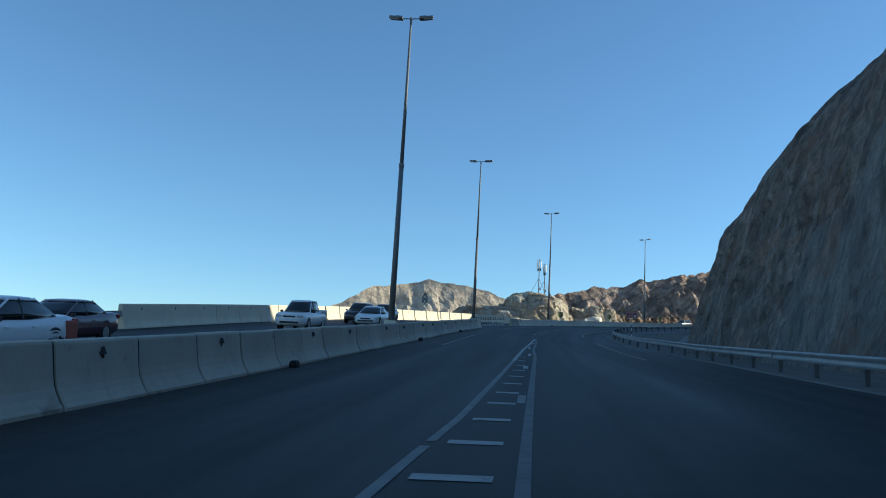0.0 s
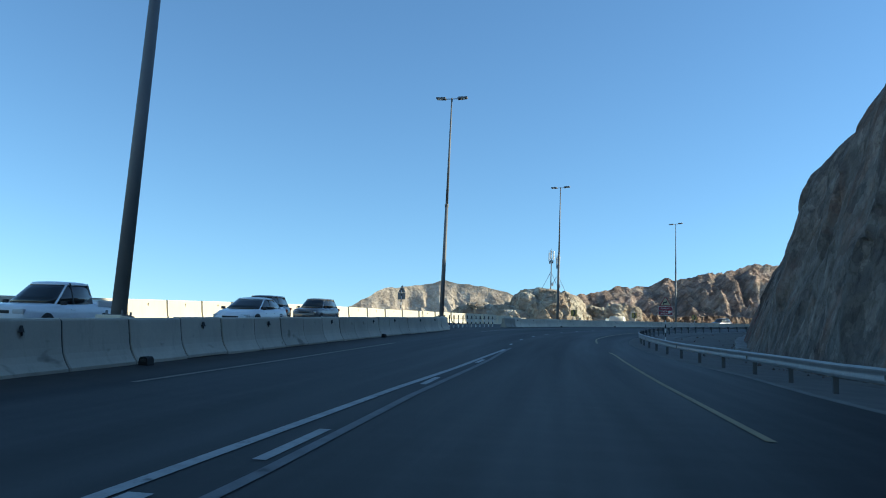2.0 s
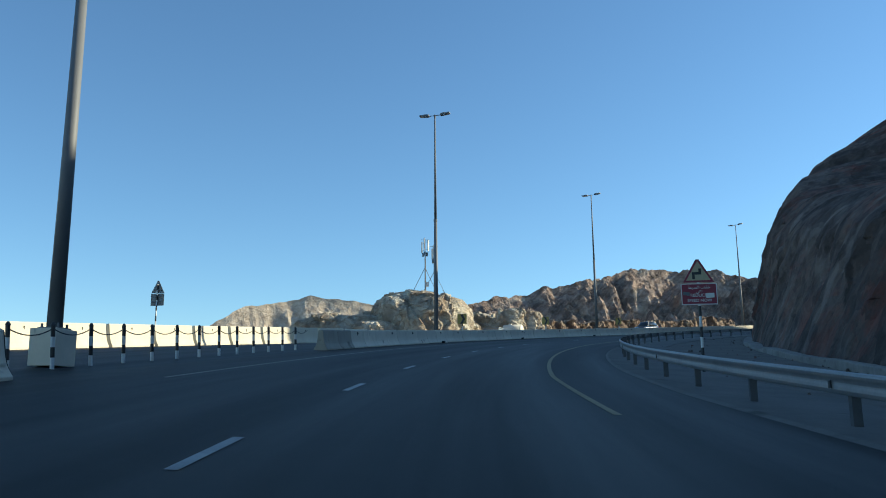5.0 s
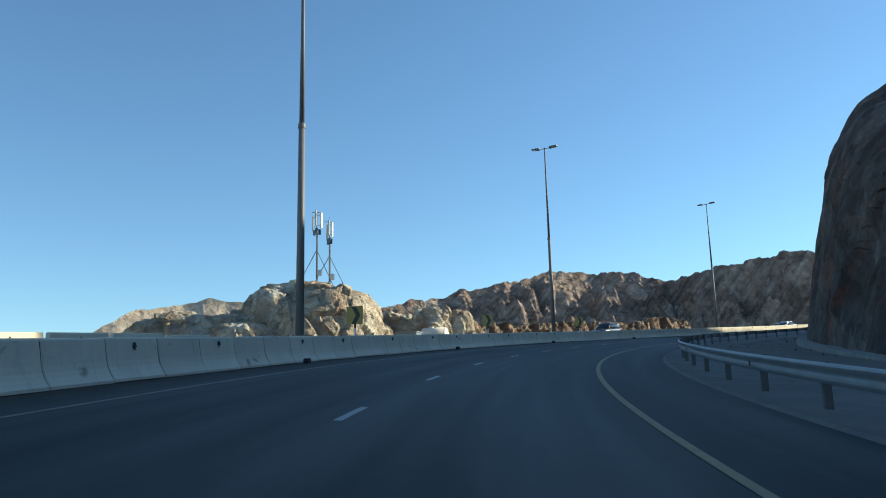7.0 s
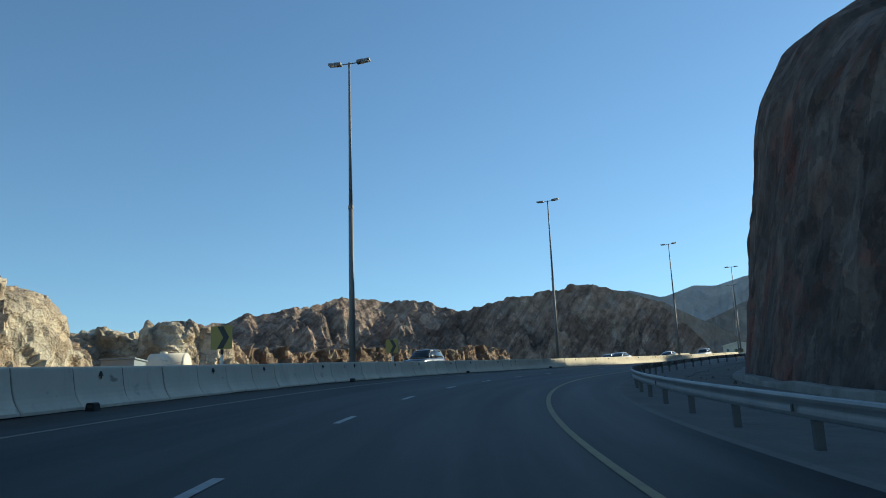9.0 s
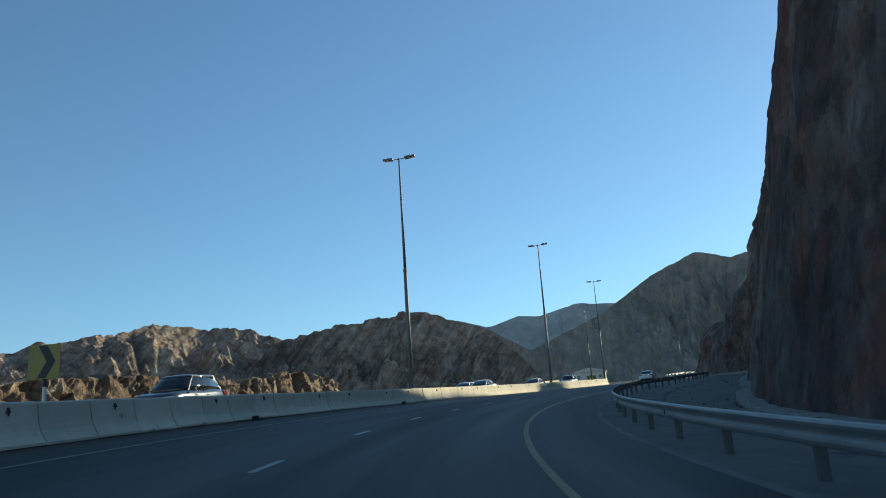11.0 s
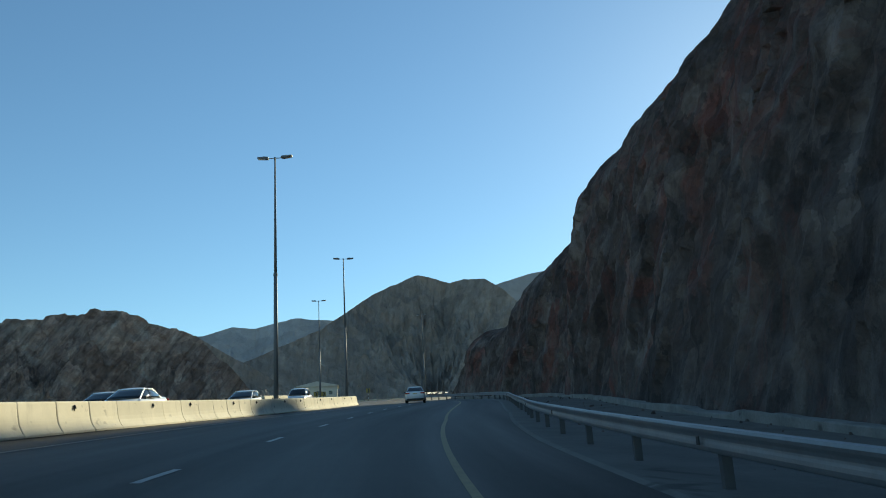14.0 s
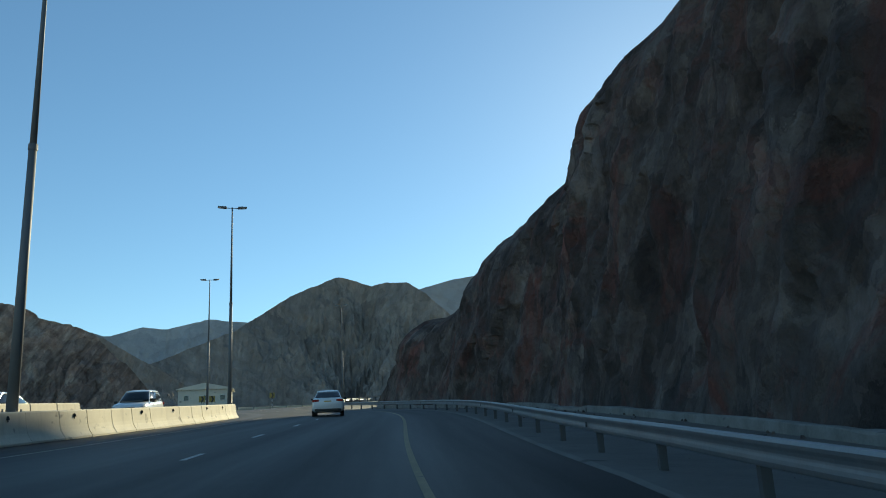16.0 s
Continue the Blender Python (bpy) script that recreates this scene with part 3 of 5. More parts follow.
# ---- hills ----
def ridge(name, crest, depth, base, material, rough, seed, label, step=6.0, rows=44, jag=0.02, beds=0.0):
    """A range whose crest runs through the given places and whose flanks fall away to both sides in spurs, ribs and gullies."""
    c = np.array(crest, float)
    run = np.concatenate([[0], np.cumsum(np.hypot(*np.diff(c[:, :2], axis=0).T))])
    t = np.arange(0, run[-1] + step, step)
    x, y, z = (np.interp(t, run, c[:, a]) for a in range(3))
    dx, dy = np.gradient(x), np.gradient(y)
    m = max(4, int(depth * 0.7 / step))
    ker = np.ones(2 * m + 1) / (2 * m + 1)
    dx, dy = (np.convolve(np.pad(a, m, 'edge'), ker, 'valid') for a in (dx, dy))
    l = np.hypot(dx, dy)
    nx, ny = dy / l, -dx / l
    back = 8
    verts = []
    # small peaks and notches along the crest
    tall = jag * 100
    teeth = [tall * (max(0.0, noise.noise((a * 0.055, seed * 7.0, 0))) * 1.5 + noise.noise((a * 0.16, seed * 3.0, 5)) * 0.45 + noise.noise((a * 0.4, seed, 9)) * 0.22 - 0.2) for a in t]
    for i in range(len(t)):
        h = z[i] - base
        for j in range(-back, rows + 1):
            f = j / rows if j > 0 else j / back
            g = abs(f)
            w = math.copysign(g ** 1.3, f) * depth
            px, py = x[i] + nx[i] * w, y[i] + ny[i] * w
            q = Vector((px, py, seed * 31.0)) * (2.6 / depth)
            spur = noise.ridged_multi_fractal(q, 0.9, 2.1, 4, 1.0, 2.0) - 1.5
            rib = noise.ridged_multi_fractal(Vector((t[i] * 11.0 / depth + g * 1.2, g * 1.8 + seed, 0.3)), 0.8, 2.1, 4, 1.0, 2.0) - 1.3
            fall = h * (1 - g) ** 1.2
            rock3 = Vector((px, py, fall * 1.3))
            blocks = facet(rock3, depth * 0.13, seed, 0.08) * 1.1 + facet(rock3, depth * 0.05, seed + 4, 0.08) * 0.5 + facet(rock3, depth * 0.02, seed + 9) * 0.42
            edge = min(1, g * 6)
            lay = (px * 0.64 - py * 0.51 - fall * 0.57) / 9.0
            leaf = noise.noise((lay, px * 0.008, seed)) + 0.5 * noise.noise((lay * 2.3, py * 0.012, seed + 3.0))
            rise = (min(spur, 0.35) * 0.26 * edge + rib * 0.15 * edge) * rough * (1 - g * 0.6)
            rise += blocks * (jag * 0.5 + 0.045 * edge * (1 - 0.85 * g)) * rough
            zz = base + min(fall + rise * h, h * (1.0 + jag * (0.3 + blocks * 0.22) - 0.35 * g))
            if g < 0.12:
                zz += teeth[i] * (1 - g / 0.12)
            verts.append((px, py, zz + beds * leaf * edge * (1 - g)))
    k = back + rows + 1
    faces = [(i * k + j, (i + 1) * k + j, (i + 1) * k + j + 1, i * k + j + 1) for i in range(len(t) - 1) for j in range(k - 1)]
    ob = new(name, mesh_of(name, verts, faces, material))
    return tagged(ob, label, "mountain" if z.max() > 100 else "hill", "", "structure")


ridge("backdrop", [(15, 639, 61), (102, 681, 87), (147, 694, 97), (198, 698, 108), (234, 711, 119), (278, 719, 123), (316, 716, 119), (345, 706, 112), (375, 690, 104)],
      250, 10, HILL, 1.0, 1, "rugged brown desert ridge across the valley", 1.8, 120, 0.034, 3.0)
ridge("backdrop", [(322, 725, 104), (336, 694, 111), (349, 668, 114), (360, 640, 116), (372, 612, 117), (385, 582, 116), (400, 570, 107), (410, 545, 97), (415, 515, 70), (418, 480, 40)],
      125, 10, HILL, 0.8, 14, "craggy brown spur at the end of the ridge", 1.6, 80, 0.034, 4.0)
ridge("backdrop", [(-75, 500, 46), (-58, 507, 56), (-45, 514, 63), (-26, 520, 67), (-10, 521, 69), (7, 521, 68), (27, 521, 64), (60, 520, 49), (110, 515, 25)],
      110, 0, TAN_HILL, 0.32, 2, "low rounded tan hill across the valley", 1.6, 60)
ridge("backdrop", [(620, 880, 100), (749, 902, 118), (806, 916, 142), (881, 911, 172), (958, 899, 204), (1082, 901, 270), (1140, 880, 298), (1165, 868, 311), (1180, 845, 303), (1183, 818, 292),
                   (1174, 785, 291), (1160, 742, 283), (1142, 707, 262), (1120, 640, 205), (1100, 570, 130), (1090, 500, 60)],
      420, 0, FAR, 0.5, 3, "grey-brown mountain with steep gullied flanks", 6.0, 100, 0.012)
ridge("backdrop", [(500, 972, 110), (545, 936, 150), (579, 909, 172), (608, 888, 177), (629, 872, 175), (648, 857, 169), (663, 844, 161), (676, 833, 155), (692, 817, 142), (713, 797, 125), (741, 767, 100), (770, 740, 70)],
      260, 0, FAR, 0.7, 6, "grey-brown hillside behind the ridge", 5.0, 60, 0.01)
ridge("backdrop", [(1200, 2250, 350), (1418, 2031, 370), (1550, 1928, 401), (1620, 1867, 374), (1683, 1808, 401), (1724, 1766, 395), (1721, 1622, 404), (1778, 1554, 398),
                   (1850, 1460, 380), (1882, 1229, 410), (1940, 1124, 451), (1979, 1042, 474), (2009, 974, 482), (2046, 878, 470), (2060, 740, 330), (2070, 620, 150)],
      700, 0, DISTANT, 0.7, 4, "distant mountain ridge with haze painted into its pale grey", 16.0, 50, 0.008)

# unseen slope added behind the cut's low part, shading road to the outer parapet
reach = np.array(sun_way) / math.cos(SUN_EL) * 60
shade_slope_top = [tuple(place(s, u, lift)[0] + reach) for s, u, lift in ((40, -17.5, 5.0), (70, -17.5, 5.0), (92, -17.5, 5.0), (100.5, -16.5, 1.2), (103.5, -12.4, 0.0), (112, -11.4, 0.0), (125, -10.8, 0.0),
                                                                     (140, -10.6, 0.0), (152, -10.9, 0.0), (162, -11.5, 0.0), (172, -12.0, 0.0), (180, -12.0, 0.0))]
ridge("backdrop", shade_slope_top, 20, 5, CLIFF, 0.3, 8, "unseen brown slope added behind the cliff for its shadow", 1.2, 20, 0.003)


# unseen far knoll, added to throw shadow across the sunlit barrier and its foot
reach = np.array(sun_way) / math.cos(SUN_EL) * 125
shade_knoll_top = [tuple(place(s, u, lift)[0] + reach) for s, u, lift in ((250, 1.9, -5.0), (256, 1.9, -0.15), (271.5, 1.9, -0.1), (273.5, 1.55, 1.3), (279, 1.55, 1.8), (283, 1.55, 1.3), (285.5, 1.8, 0.0),
                                                                     (298, 2.0, 0.0), (302, 3.0, 0.0), (307, 4.6, 0.0), (311, 7.0, 0.0), (314, 9.5, -2.0), (318, 11.0, -10.0))]
ridge("backdrop", shade_knoll_top, 14, 30, CLIFF, 0.4, 8, "unseen brown knoll added behind the cliff for its shadow", 0.6, 14, 0.003)


# ---- the ground sheet ----
def axis(lo, hi, near, far):
    out = list(np.arange(lo, hi, 3.0))
    d, a = 3.0, hi
    while a < far:
        out.append(a)
        d *= 1.25
        a += d
    out.append(far)
    d, a = 3.0, lo
    while a > near:
        d *= 1.25
        a -= d
        out.insert(0, max(a, near))
    return np.array(out)


def ground():
    gx, gy = axis(-70, 250, -4000, 4000), axis(-60, 360, -4000, 4500)
    X, Y = np.meshgrid(gx, gy, indexing='ij')
    ss = np.arange(0, STA[-1], 1.5)
    P = line_at(ss)
    D = line_at(ss + 0.05) - line_at(ss - 0.05)
    D = D[:, :2] / np.hypot(D[:, 0], D[:, 1])[:, None]
    flat = np.stack([X.ravel(), Y.ravel()], 1)
    best = np.zeros(len(flat), int)
    for a in range(0, len(flat), 4000):
        q = flat[a:a + 4000]
        best[a:a + 4000] = np.argmin((q[:, None, 0] - P[None, :, 0]) ** 2 + (q[:, None, 1] - P[None, :, 1]) ** 2, 1)
    rel = flat - P[best, :2]
    u = rel[:, 0] * D[best, 1] - rel[:, 1] * D[best, 0]
    far = np.hypot(rel[:, 0], rel[:, 1])
    s = ss[best]
    h = np.full(len(flat), -1.6)
    right = u > 22
    rise = lerp(s, STEEP) + lerp(s, BACK) + 2
    h = np.where(right, np.minimum(rise - 5.0, np.maximum(0, (far - 30)) * 0.9) - 4.0 - np.maximum(0, far - 44) * 0.55, h)
    h = np.where(right & (far > 44), np.maximum(h, -6.0), h)
    level = lerp(s, [(0, -2.5), (150, -2.0), (180, -0.6), (300, 0.0), (360, 0.0)])
    h = np.where(u < -15.5, level - np.clip(far - lerp(s, [(150, 16), (180, 38), (300, 45)]), 0, 120) * 0.2, h)
    z = P[best, 2] + h
    z = np.where(far > 250, z * np.clip(1 - (far - 250) / 300, 0, 1) + 0 * z, z)
    n = np.array([noise.noise((a * 0.03, b * 0.03, 0.5)) for a, b in flat])
    z = z + n * np.clip((far - 24) / 40, 0, 1) * 2.0
    ny = len(gy)
    faces = [(i * ny + j, (i + 1) * ny + j, (i + 1) * ny + j + 1, i * ny + j + 1) for i in range(len(gx) - 1) for j in range(ny - 1)]
    ob = new("ground", mesh_of("ground", np.column_stack([flat, z]), faces, GROUND, True))
    return tagged(ob, "dry stony desert ground falling away beside the road", "ground", "", "structure")


ground()


# ---- outcrop and rubble beside the far carriageway ----
def crag(name, mid, size, seed, label, rings=70, turns=150, block=3.0, rough=1.0, turn=0.0, square=1.0):
    """A rock outcrop: a flat-topped dome broken into tilted faces, ledges and clefts."""
    verts = []
    for i in range(rings + 1):
        a = math.pi / 2 * i / rings
        for j in range(turns):
            b = 2 * math.pi * j / turns
            c, sn = math.cos(a) ** 0.5, math.sin(a) ** 0.7
            cx, cy = (math.copysign(abs(q) ** square, q) for q in (math.cos(b), math.sin(b)))
            v = Vector((c * cx * size[0], c * cy * size[1], sn * size[2]))
            side = Vector((math.cos(b) * c, math.sin(b) * c, 0.25 + sn * 0.5)).normalized()
            lump = noise.noise(v * 0.13 + Vector((0, 0, seed))) * 1.3
            w = Vector((v.x + v.z * 0.35, v.y, v.z * 0.8))
            k = lump + facet(w, block * 1.5, seed, 0.05) * 1.0 + facet(w, block * 0.62, seed + 3, 0.06) * 0.36 + facet(v, block * 0.22, seed + 7, 0.08) * 0.16
            k *= rough * min(1.0, min(size) / 6 + 0.25) * (0.35 + 0.65 * min(1.0, c * 1.6))
            out = v * 0.9 + side * k
            verts.append((out.x, out.y, out.z - 0.5))
    faces = [(i * turns + j, i * turns + (j + 1) % turns, (i + 1) * turns + (j + 1) % turns, (i + 1) * turns + j) for i in range(rings) for j in range(turns)]
    ob = new(name, mesh_of(name, verts, faces, ROCK))
    ob.matrix_basis = pose(*mid, 0, 0, turn)
    return tagged(ob, label, "rock", "", "structure")


crag("outcrop", (18.3, 167.5, 13.4), (7.6, 8.6, 9.2), 5, "sunlit tan rock outcrop broken into blocks and ledges", 110, 320, 3.6, 0.85, -44, 0.75)
crag("outcrop", (7.5, 166.5, 12.4), (8.0, 6.0, 6.9), 9, "low tan boulders beside the outcrop", 60, 180, 3.4, 0.9)
crag("outcrop", (11.2, 161.8, 12.6), (4.0, 3.4, 5.6), 41, "rounded tan boulder at the foot of the outcrop", 50, 120, 2.6, 0.6)
crag("outcrop", (14.0, 163.4, 13.0), (2.6, 2.8, 8.6), 47, "tilted tan rock slab leaning on the outcrop", 50, 120, 2.4, 0.7, 20)
crag("outcrop", (-0.5, 167.0, 11.0), (7.5, 6.0, 4.6), 12, "low tan boulders beside the outcrop", 60, 180, 2.6)
crag("outcrop", (32.2, 178.4, 14.4), (2.8, 2.6, 7.7), 15, "jagged tan rock knob beside the road", 70, 120, 2.2, 0.8)
crag("outcrop", (34.8, 178.6, 14.4), (2.6, 2.4, 7.5), 18, "jagged tan rock knob beside the road", 70, 120, 2.2, 0.8)
crag("outcrop", (29.0, 182.0, 14.0), (11.5, 4.5, 7.6), 21, "broken tan rock slope beside the road", 60, 180, 2.2)
def bank(course, height, seed, label):
    """A long low rock cut with a broken, fluted face and an uneven rim."""
    c = np.array(course, float)
    run = np.concatenate([[0], np.cumsum(np.hypot(*np.diff(c[:, :2], axis=0).T))])
    along = np.arange(0, run[-1], 0.28)
    x, y, z = (np.interp(along, run, c[:, a]) for a in range(3))
    dx, dy = np.gradient(x), np.gradient(y)
    size = np.hypot(dx, dy)
    nx, ny = dy / size, -dx / size
    face, top = 22, 9
    verts = []
    for i, a in enumerate(along):
        fade = min(1.0, a / 4, (run[-1] - a) / 6)
        tall = (height + 0.7 * noise.noise((a * 0.12, seed, 0)) + 0.25 * facet(Vector((a, 0, seed)), 2.4, seed, 0.1)) * fade
        for j in range(face + top):
            f = min(1.0, j / face)
            b = max(0, j - face) / top
            h = tall * (f - 0.15 * b * b) + (0.3 * noise.noise((a * 0.5, b * 4, seed)) if b else 0.0)
            out = 1.9 * (1 - f) ** 1.5 - 6.5 * b
            q = Vector((a + h * 0.25, h * 0.45, seed))
            chip = facet(q, 2.0, seed, 0.1) * 0.42 + facet(q, 0.8, seed + 3, 0.1) * 0.3 + facet(Vector((a, h, seed)), 0.4, seed + 5, 0.1) * 0.14
            out += chip * (1 - b) * min(1.0, 0.4 + f)
            verts.append((x[i] + nx[i] * out, y[i] + ny[i] * out, z[i] - 0.6 + h + chip * 0.2 * f))
    k = face + top
    faces = [(i * k + j, (i + 1) * k + j, (i + 1) * k + j + 1, i * k + j + 1) for i in range(len(along) - 1) for j in range(k - 1)]
    return tagged(new("rock_bank", mesh_of("rock_bank", verts, faces, BANK)), label, "rock", "", "structure")


bank([(36.0, 182.0, 14.6), (44.0, 187.6, 15.2), (53.0, 194.2, 16.0), (62.0, 200.4, 16.9), (71.0, 205.3, 17.7), (79.0, 209.4, 18.4), (86.0, 212.6, 18.9)], 5.4, 4, "low broken bank of fluted tan rock beyond the road")


# ---- loose stones on the apron below the cliff ----
def rubble(count):
    rnd = random.Random(12)
    verts, faces = [], []
    for _ in range(count):
        s = rnd.uniform(92, 335)
        foot, edge = float(lerp(s, FOOT)), float(lerp(s, EDGE))
        u = foot - 0.7 - (foot - edge - 2.6) * rnd.random() ** 2.2
        c = place(s, u)[0]
        c[2] += max(0.0, 0.1 * (u - edge - 1.6) / (17.4 - edge))
        r = 0.02 + 0.075 * rnd.random() ** 3
        base = len(verts)
        for k in range(6):
            a = k * math.pi / 3 + rnd.uniform(-0.4, 0.4)
            verts.append((c[0] + r * rnd.uniform(0.8, 1.5) * math.cos(a), c[1] + r * rnd.uniform(0.8, 1.5) * math.sin(a), c[2] - 0.02))
        for k in range(4):
            a = k * math.pi / 2 + rnd.uniform(-0.5, 0.5)
            verts.append((c[0] + r * 0.6 * math.cos(a), c[1] + r * 0.6 * math.sin(a), c[2] + r * rnd.uniform(0.6, 1.2)))
        faces += [(base + 6, base + 7, base + 8), (base + 6, base + 8, base + 9)]
        top = (6, 7, 7, 8, 9, 9)
        for k in range(6):
            faces.append((base + k, base + (k + 1) % 6, base + top[k]))
            if top[k] != top[(k + 1) % 6]:
                faces.append((base + (k + 1) % 6, base + top[(k + 1) % 6], base + top[k]))
    ob = new("rubble", mesh_of("rubble", verts, faces, CLIFF))
    return tagged(ob, "small broken stones scattered on the concrete apron", "rubble", "", "stuff")


rubble(300)


# ---- concrete barriers ----
HALF = [(0.30, 0.0), (0.30, 0.055), (0.265, 0.10), (0.215, 0.18), (0.175, 0.27), (0.148, 0.38), (0.128, 0.52), (0.10, 0.77), (0.085, 0.80), (0.06, 0.81)]
JERSEY = [(-x, z) for x, z in HALF] + list(reversed(HALF))


def barrier(h=1.0, length=2.0, reflector=True, tight=False):
    th = empty("concrete_barrier", Matrix(), "pale grey precast concrete road barrier", "barrier", "barriers along the median")
    bm = bmesh.new()
    e = length / 2 - (0.004 if tight else 0.018 if h < 1.2 else -0.012)
    worn = 1.0 if tight or h > 1.2 else 0.93
    rings = [[bm.verts.new((x * k, y, z * h * (1 if k == 1 else 0.994))) for x, z in JERSEY] for y, k in ((-e, worn), (-e + 0.025, 1), (e - 0.025, 1), (e, worn))]
    for r0, r1 in zip(rings, rings[1:]):
        for q in range(len(JERSEY)):
            bm.faces.new((r0[q], r0[(q + 1) % len(JERSEY)], r1[(q + 1) % len(JERSEY)], r1[q]))
    bm.faces.new(rings[0])
    bm.faces.new(rings[-1])
    part("body", bm, CONCRETE if h < 1.2 else PARAPET, th)
    if h < 1.2:
        # dark plug paints the shade of the gap to the next unit
        part("joint", extrude(bmesh.new(), [(x * 0.86, z * h * 0.975) for x, z in JERSEY], [e - 0.03, e + (0.006 if tight else 0.05)]), JOINT, th, "dark plug painting the shaded gap at the end of the unit")
    bm = bmesh.new()
    r = 0.8 if h < 1.2 else 0.6
    box(bm, 0.115, 0, 0.63 * h, 0.03, 0.12 * r, 0.025, 0.005)
    bmesh.ops.create_cone(bm, cap_ends=True, segments=4, radius1=0.072 * r, radius2=0.02, depth=0.12 * r, matrix=Matrix.Translation((0.135, 0, 0.665 * h)))
    box(bm, 0.13, 0.035 * r, 0.60 * h, 0.02, 0.03 * r, 0.09 * r, 0.005)
    if reflector:
        part("reflector", bm, BLACK, th, "small dark reflector bracket")
    else:
        bm.free()
    return th


models = [barrier(), barrier(1.0, 2.0, False), barrier(1.0, 2.0, False)]
models += [barrier(), barrier(1.0, 2.0, False), barrier(1.0, 2.0, True, True), barrier(1.0, 2.0, False, True)]
models[2].children[0].data.materials[0] = CONCRETE_DARK
for grey_unit in models[3:5]:
    grey_unit.children[0].data.materials[0] = CONCRETE_GREY
tagged(models[2], "dark weathered precast concrete road barrier", "barrier", "barriers along the median")
used = set()
rnd = random.Random(4)
for s in np.arange(25.0, 309, 2.0):
    if 115.7 < s < 136.2:
        continue
    loose = 1.0 if s < 243 else 0.3
    m = stand(s, (1.3 if s < 113 else 1.1) + loose * rnd.uniform(-0.012, 0.012)) @ pose(0, 0, loose * rnd.uniform(-0.012, 0.006), 0, loose * rnd.uniform(-0.5, 0.5), loose * rnd.uniform(-0.3, 0.3))
    w = 2 if 136 < s < 140 else 0 if (s - 166.0) % 5.07 < 2.0 else 1
    if s < 113:
        w += 3
    elif s > 243 and rnd.random() < (0.4 if s < 270 else 0.72):
        w += 5
    if w in used:
        copy_thing(models[w], m)
    else:
        models[w].matrix_basis = m
        used.add(w)
for s in (284.6, 286.6, 288.6):
    copy_thing(models[1], stand(s, -1.3, 0.22))
wall_piece = barrier(1.56, 4.0)
tagged(wall_piece, "tall cream concrete parapet panel along the outer edge", "barrier", "parapets along the outer edge")
for k, s in enumerate(np.arange(82.0, 428, 4.0)):
    if k == 0:
        wall_piece.matrix_basis = stand(s, -13.7)
    else:
        copy_thing(wall_piece, stand(s, -13.7, float(lerp(s, [(172, 0.0), (184, -0.5)]))))


# ---- street lamps ----
def street_lamp(height=16.35):
    th = empty("street_lamp", Matrix(), "tall grey steel street lamp with two heads", "street lamp", "lamps along the median")
    bm = bmesh.new()
    box(bm, 0, 0, 0.375, 0.55, 0.8, 0.75, 0.02)
    part("plinth", bm, CONCRETE, th, "concrete plinth")
    bm = bmesh.new()
    box(bm, 0, 0, 0.765, 0.46, 0.46, 0.03)
    for a in (-0.17, 0.17):
        for b in (-0.17, 0.17):
            rod(bm, (a, b, 0.78), (a, b, 0.86), 0.025, n=8)
    part("base_plate", bm, POLE, th)
    bm = bmesh.new()
    rod(bm, (0, 0, 0.78), (0, 0, 8.55), 0.155, 0.115, 12)
    part("lower_shaft", bm, POLE, th, "", True)
    bm = bmesh.new()
    rod(bm, (0, 0, 8.5), (0, 0, height - 0.1), 0.10, 0.05, 12)
    part("upper_shaft", bm, POLE, th, "", True)
    bm = bmesh.new()
    rod(bm, (0, 0, 8.42), (0, 0, 8.6), 0.135, 0.135, 12)
    part("collar", bm, POLE, th)
    bm = bmesh.new()
    rod(bm, (-0.55, 0, height - 0.04), (0.55, 0, height - 0.04), 0.03, n=8)
    rod(bm, (0, 0, height - 0.25), (0, 0, height + 0.02), 0.06, n=10)
    part("arm", bm, POLE, th)
    for side in (-1, 1):
        bm = bmesh.new()
        m = Matrix.Translation((side * 0.78, 0, height)) @ Matrix.Rotation(side * radians(-6), 4, 'Y')
        box(bm, 0, 0, 0, 0.72, 0.30, 0.13, 0.05, m)
        box(bm, side * -0.15, 0, 0.07, 0.36, 0.24, 0.08, 0.03, m)
        hd = part("lamp_head", bm, POLE, th, "dark grey lamp head")
        bm = bmesh.new()
        box(bm, side * 0.08, 0, -0.07, 0.45, 0.22, 0.03, 0.01, m)
        part("lens", bm, WHITE, hd)
    return th


lamp = street_lamp()
for k in range(1, 10):
    m = stand(STA[k], 0.0, 0.0, False)
    if k == 1:
        lamp.matrix_basis = m
    else:
        copy_thing(lamp, m)
copy_thing(lamp, pose(202.8, 252.6, 29.6, 0, 0, -80))

# ---- guardrail ----
RAIL_U = shifted(EDGE, 0.78)
WBEAM = [(0.0, 0.0), (-0.012, 0.02), (-0.021, 0.06), (-0.018, 0.10), (-0.013, 0.13), (-0.012, 0.155), (-0.020, 0.19), (-0.036, 0.225), (-0.042, 0.26), (-0.030, 0.295), (0.0, 0.31)]
guardrail = empty("guardrail", Matrix(), "galvanised steel crash barrier on short posts", "guardrail")


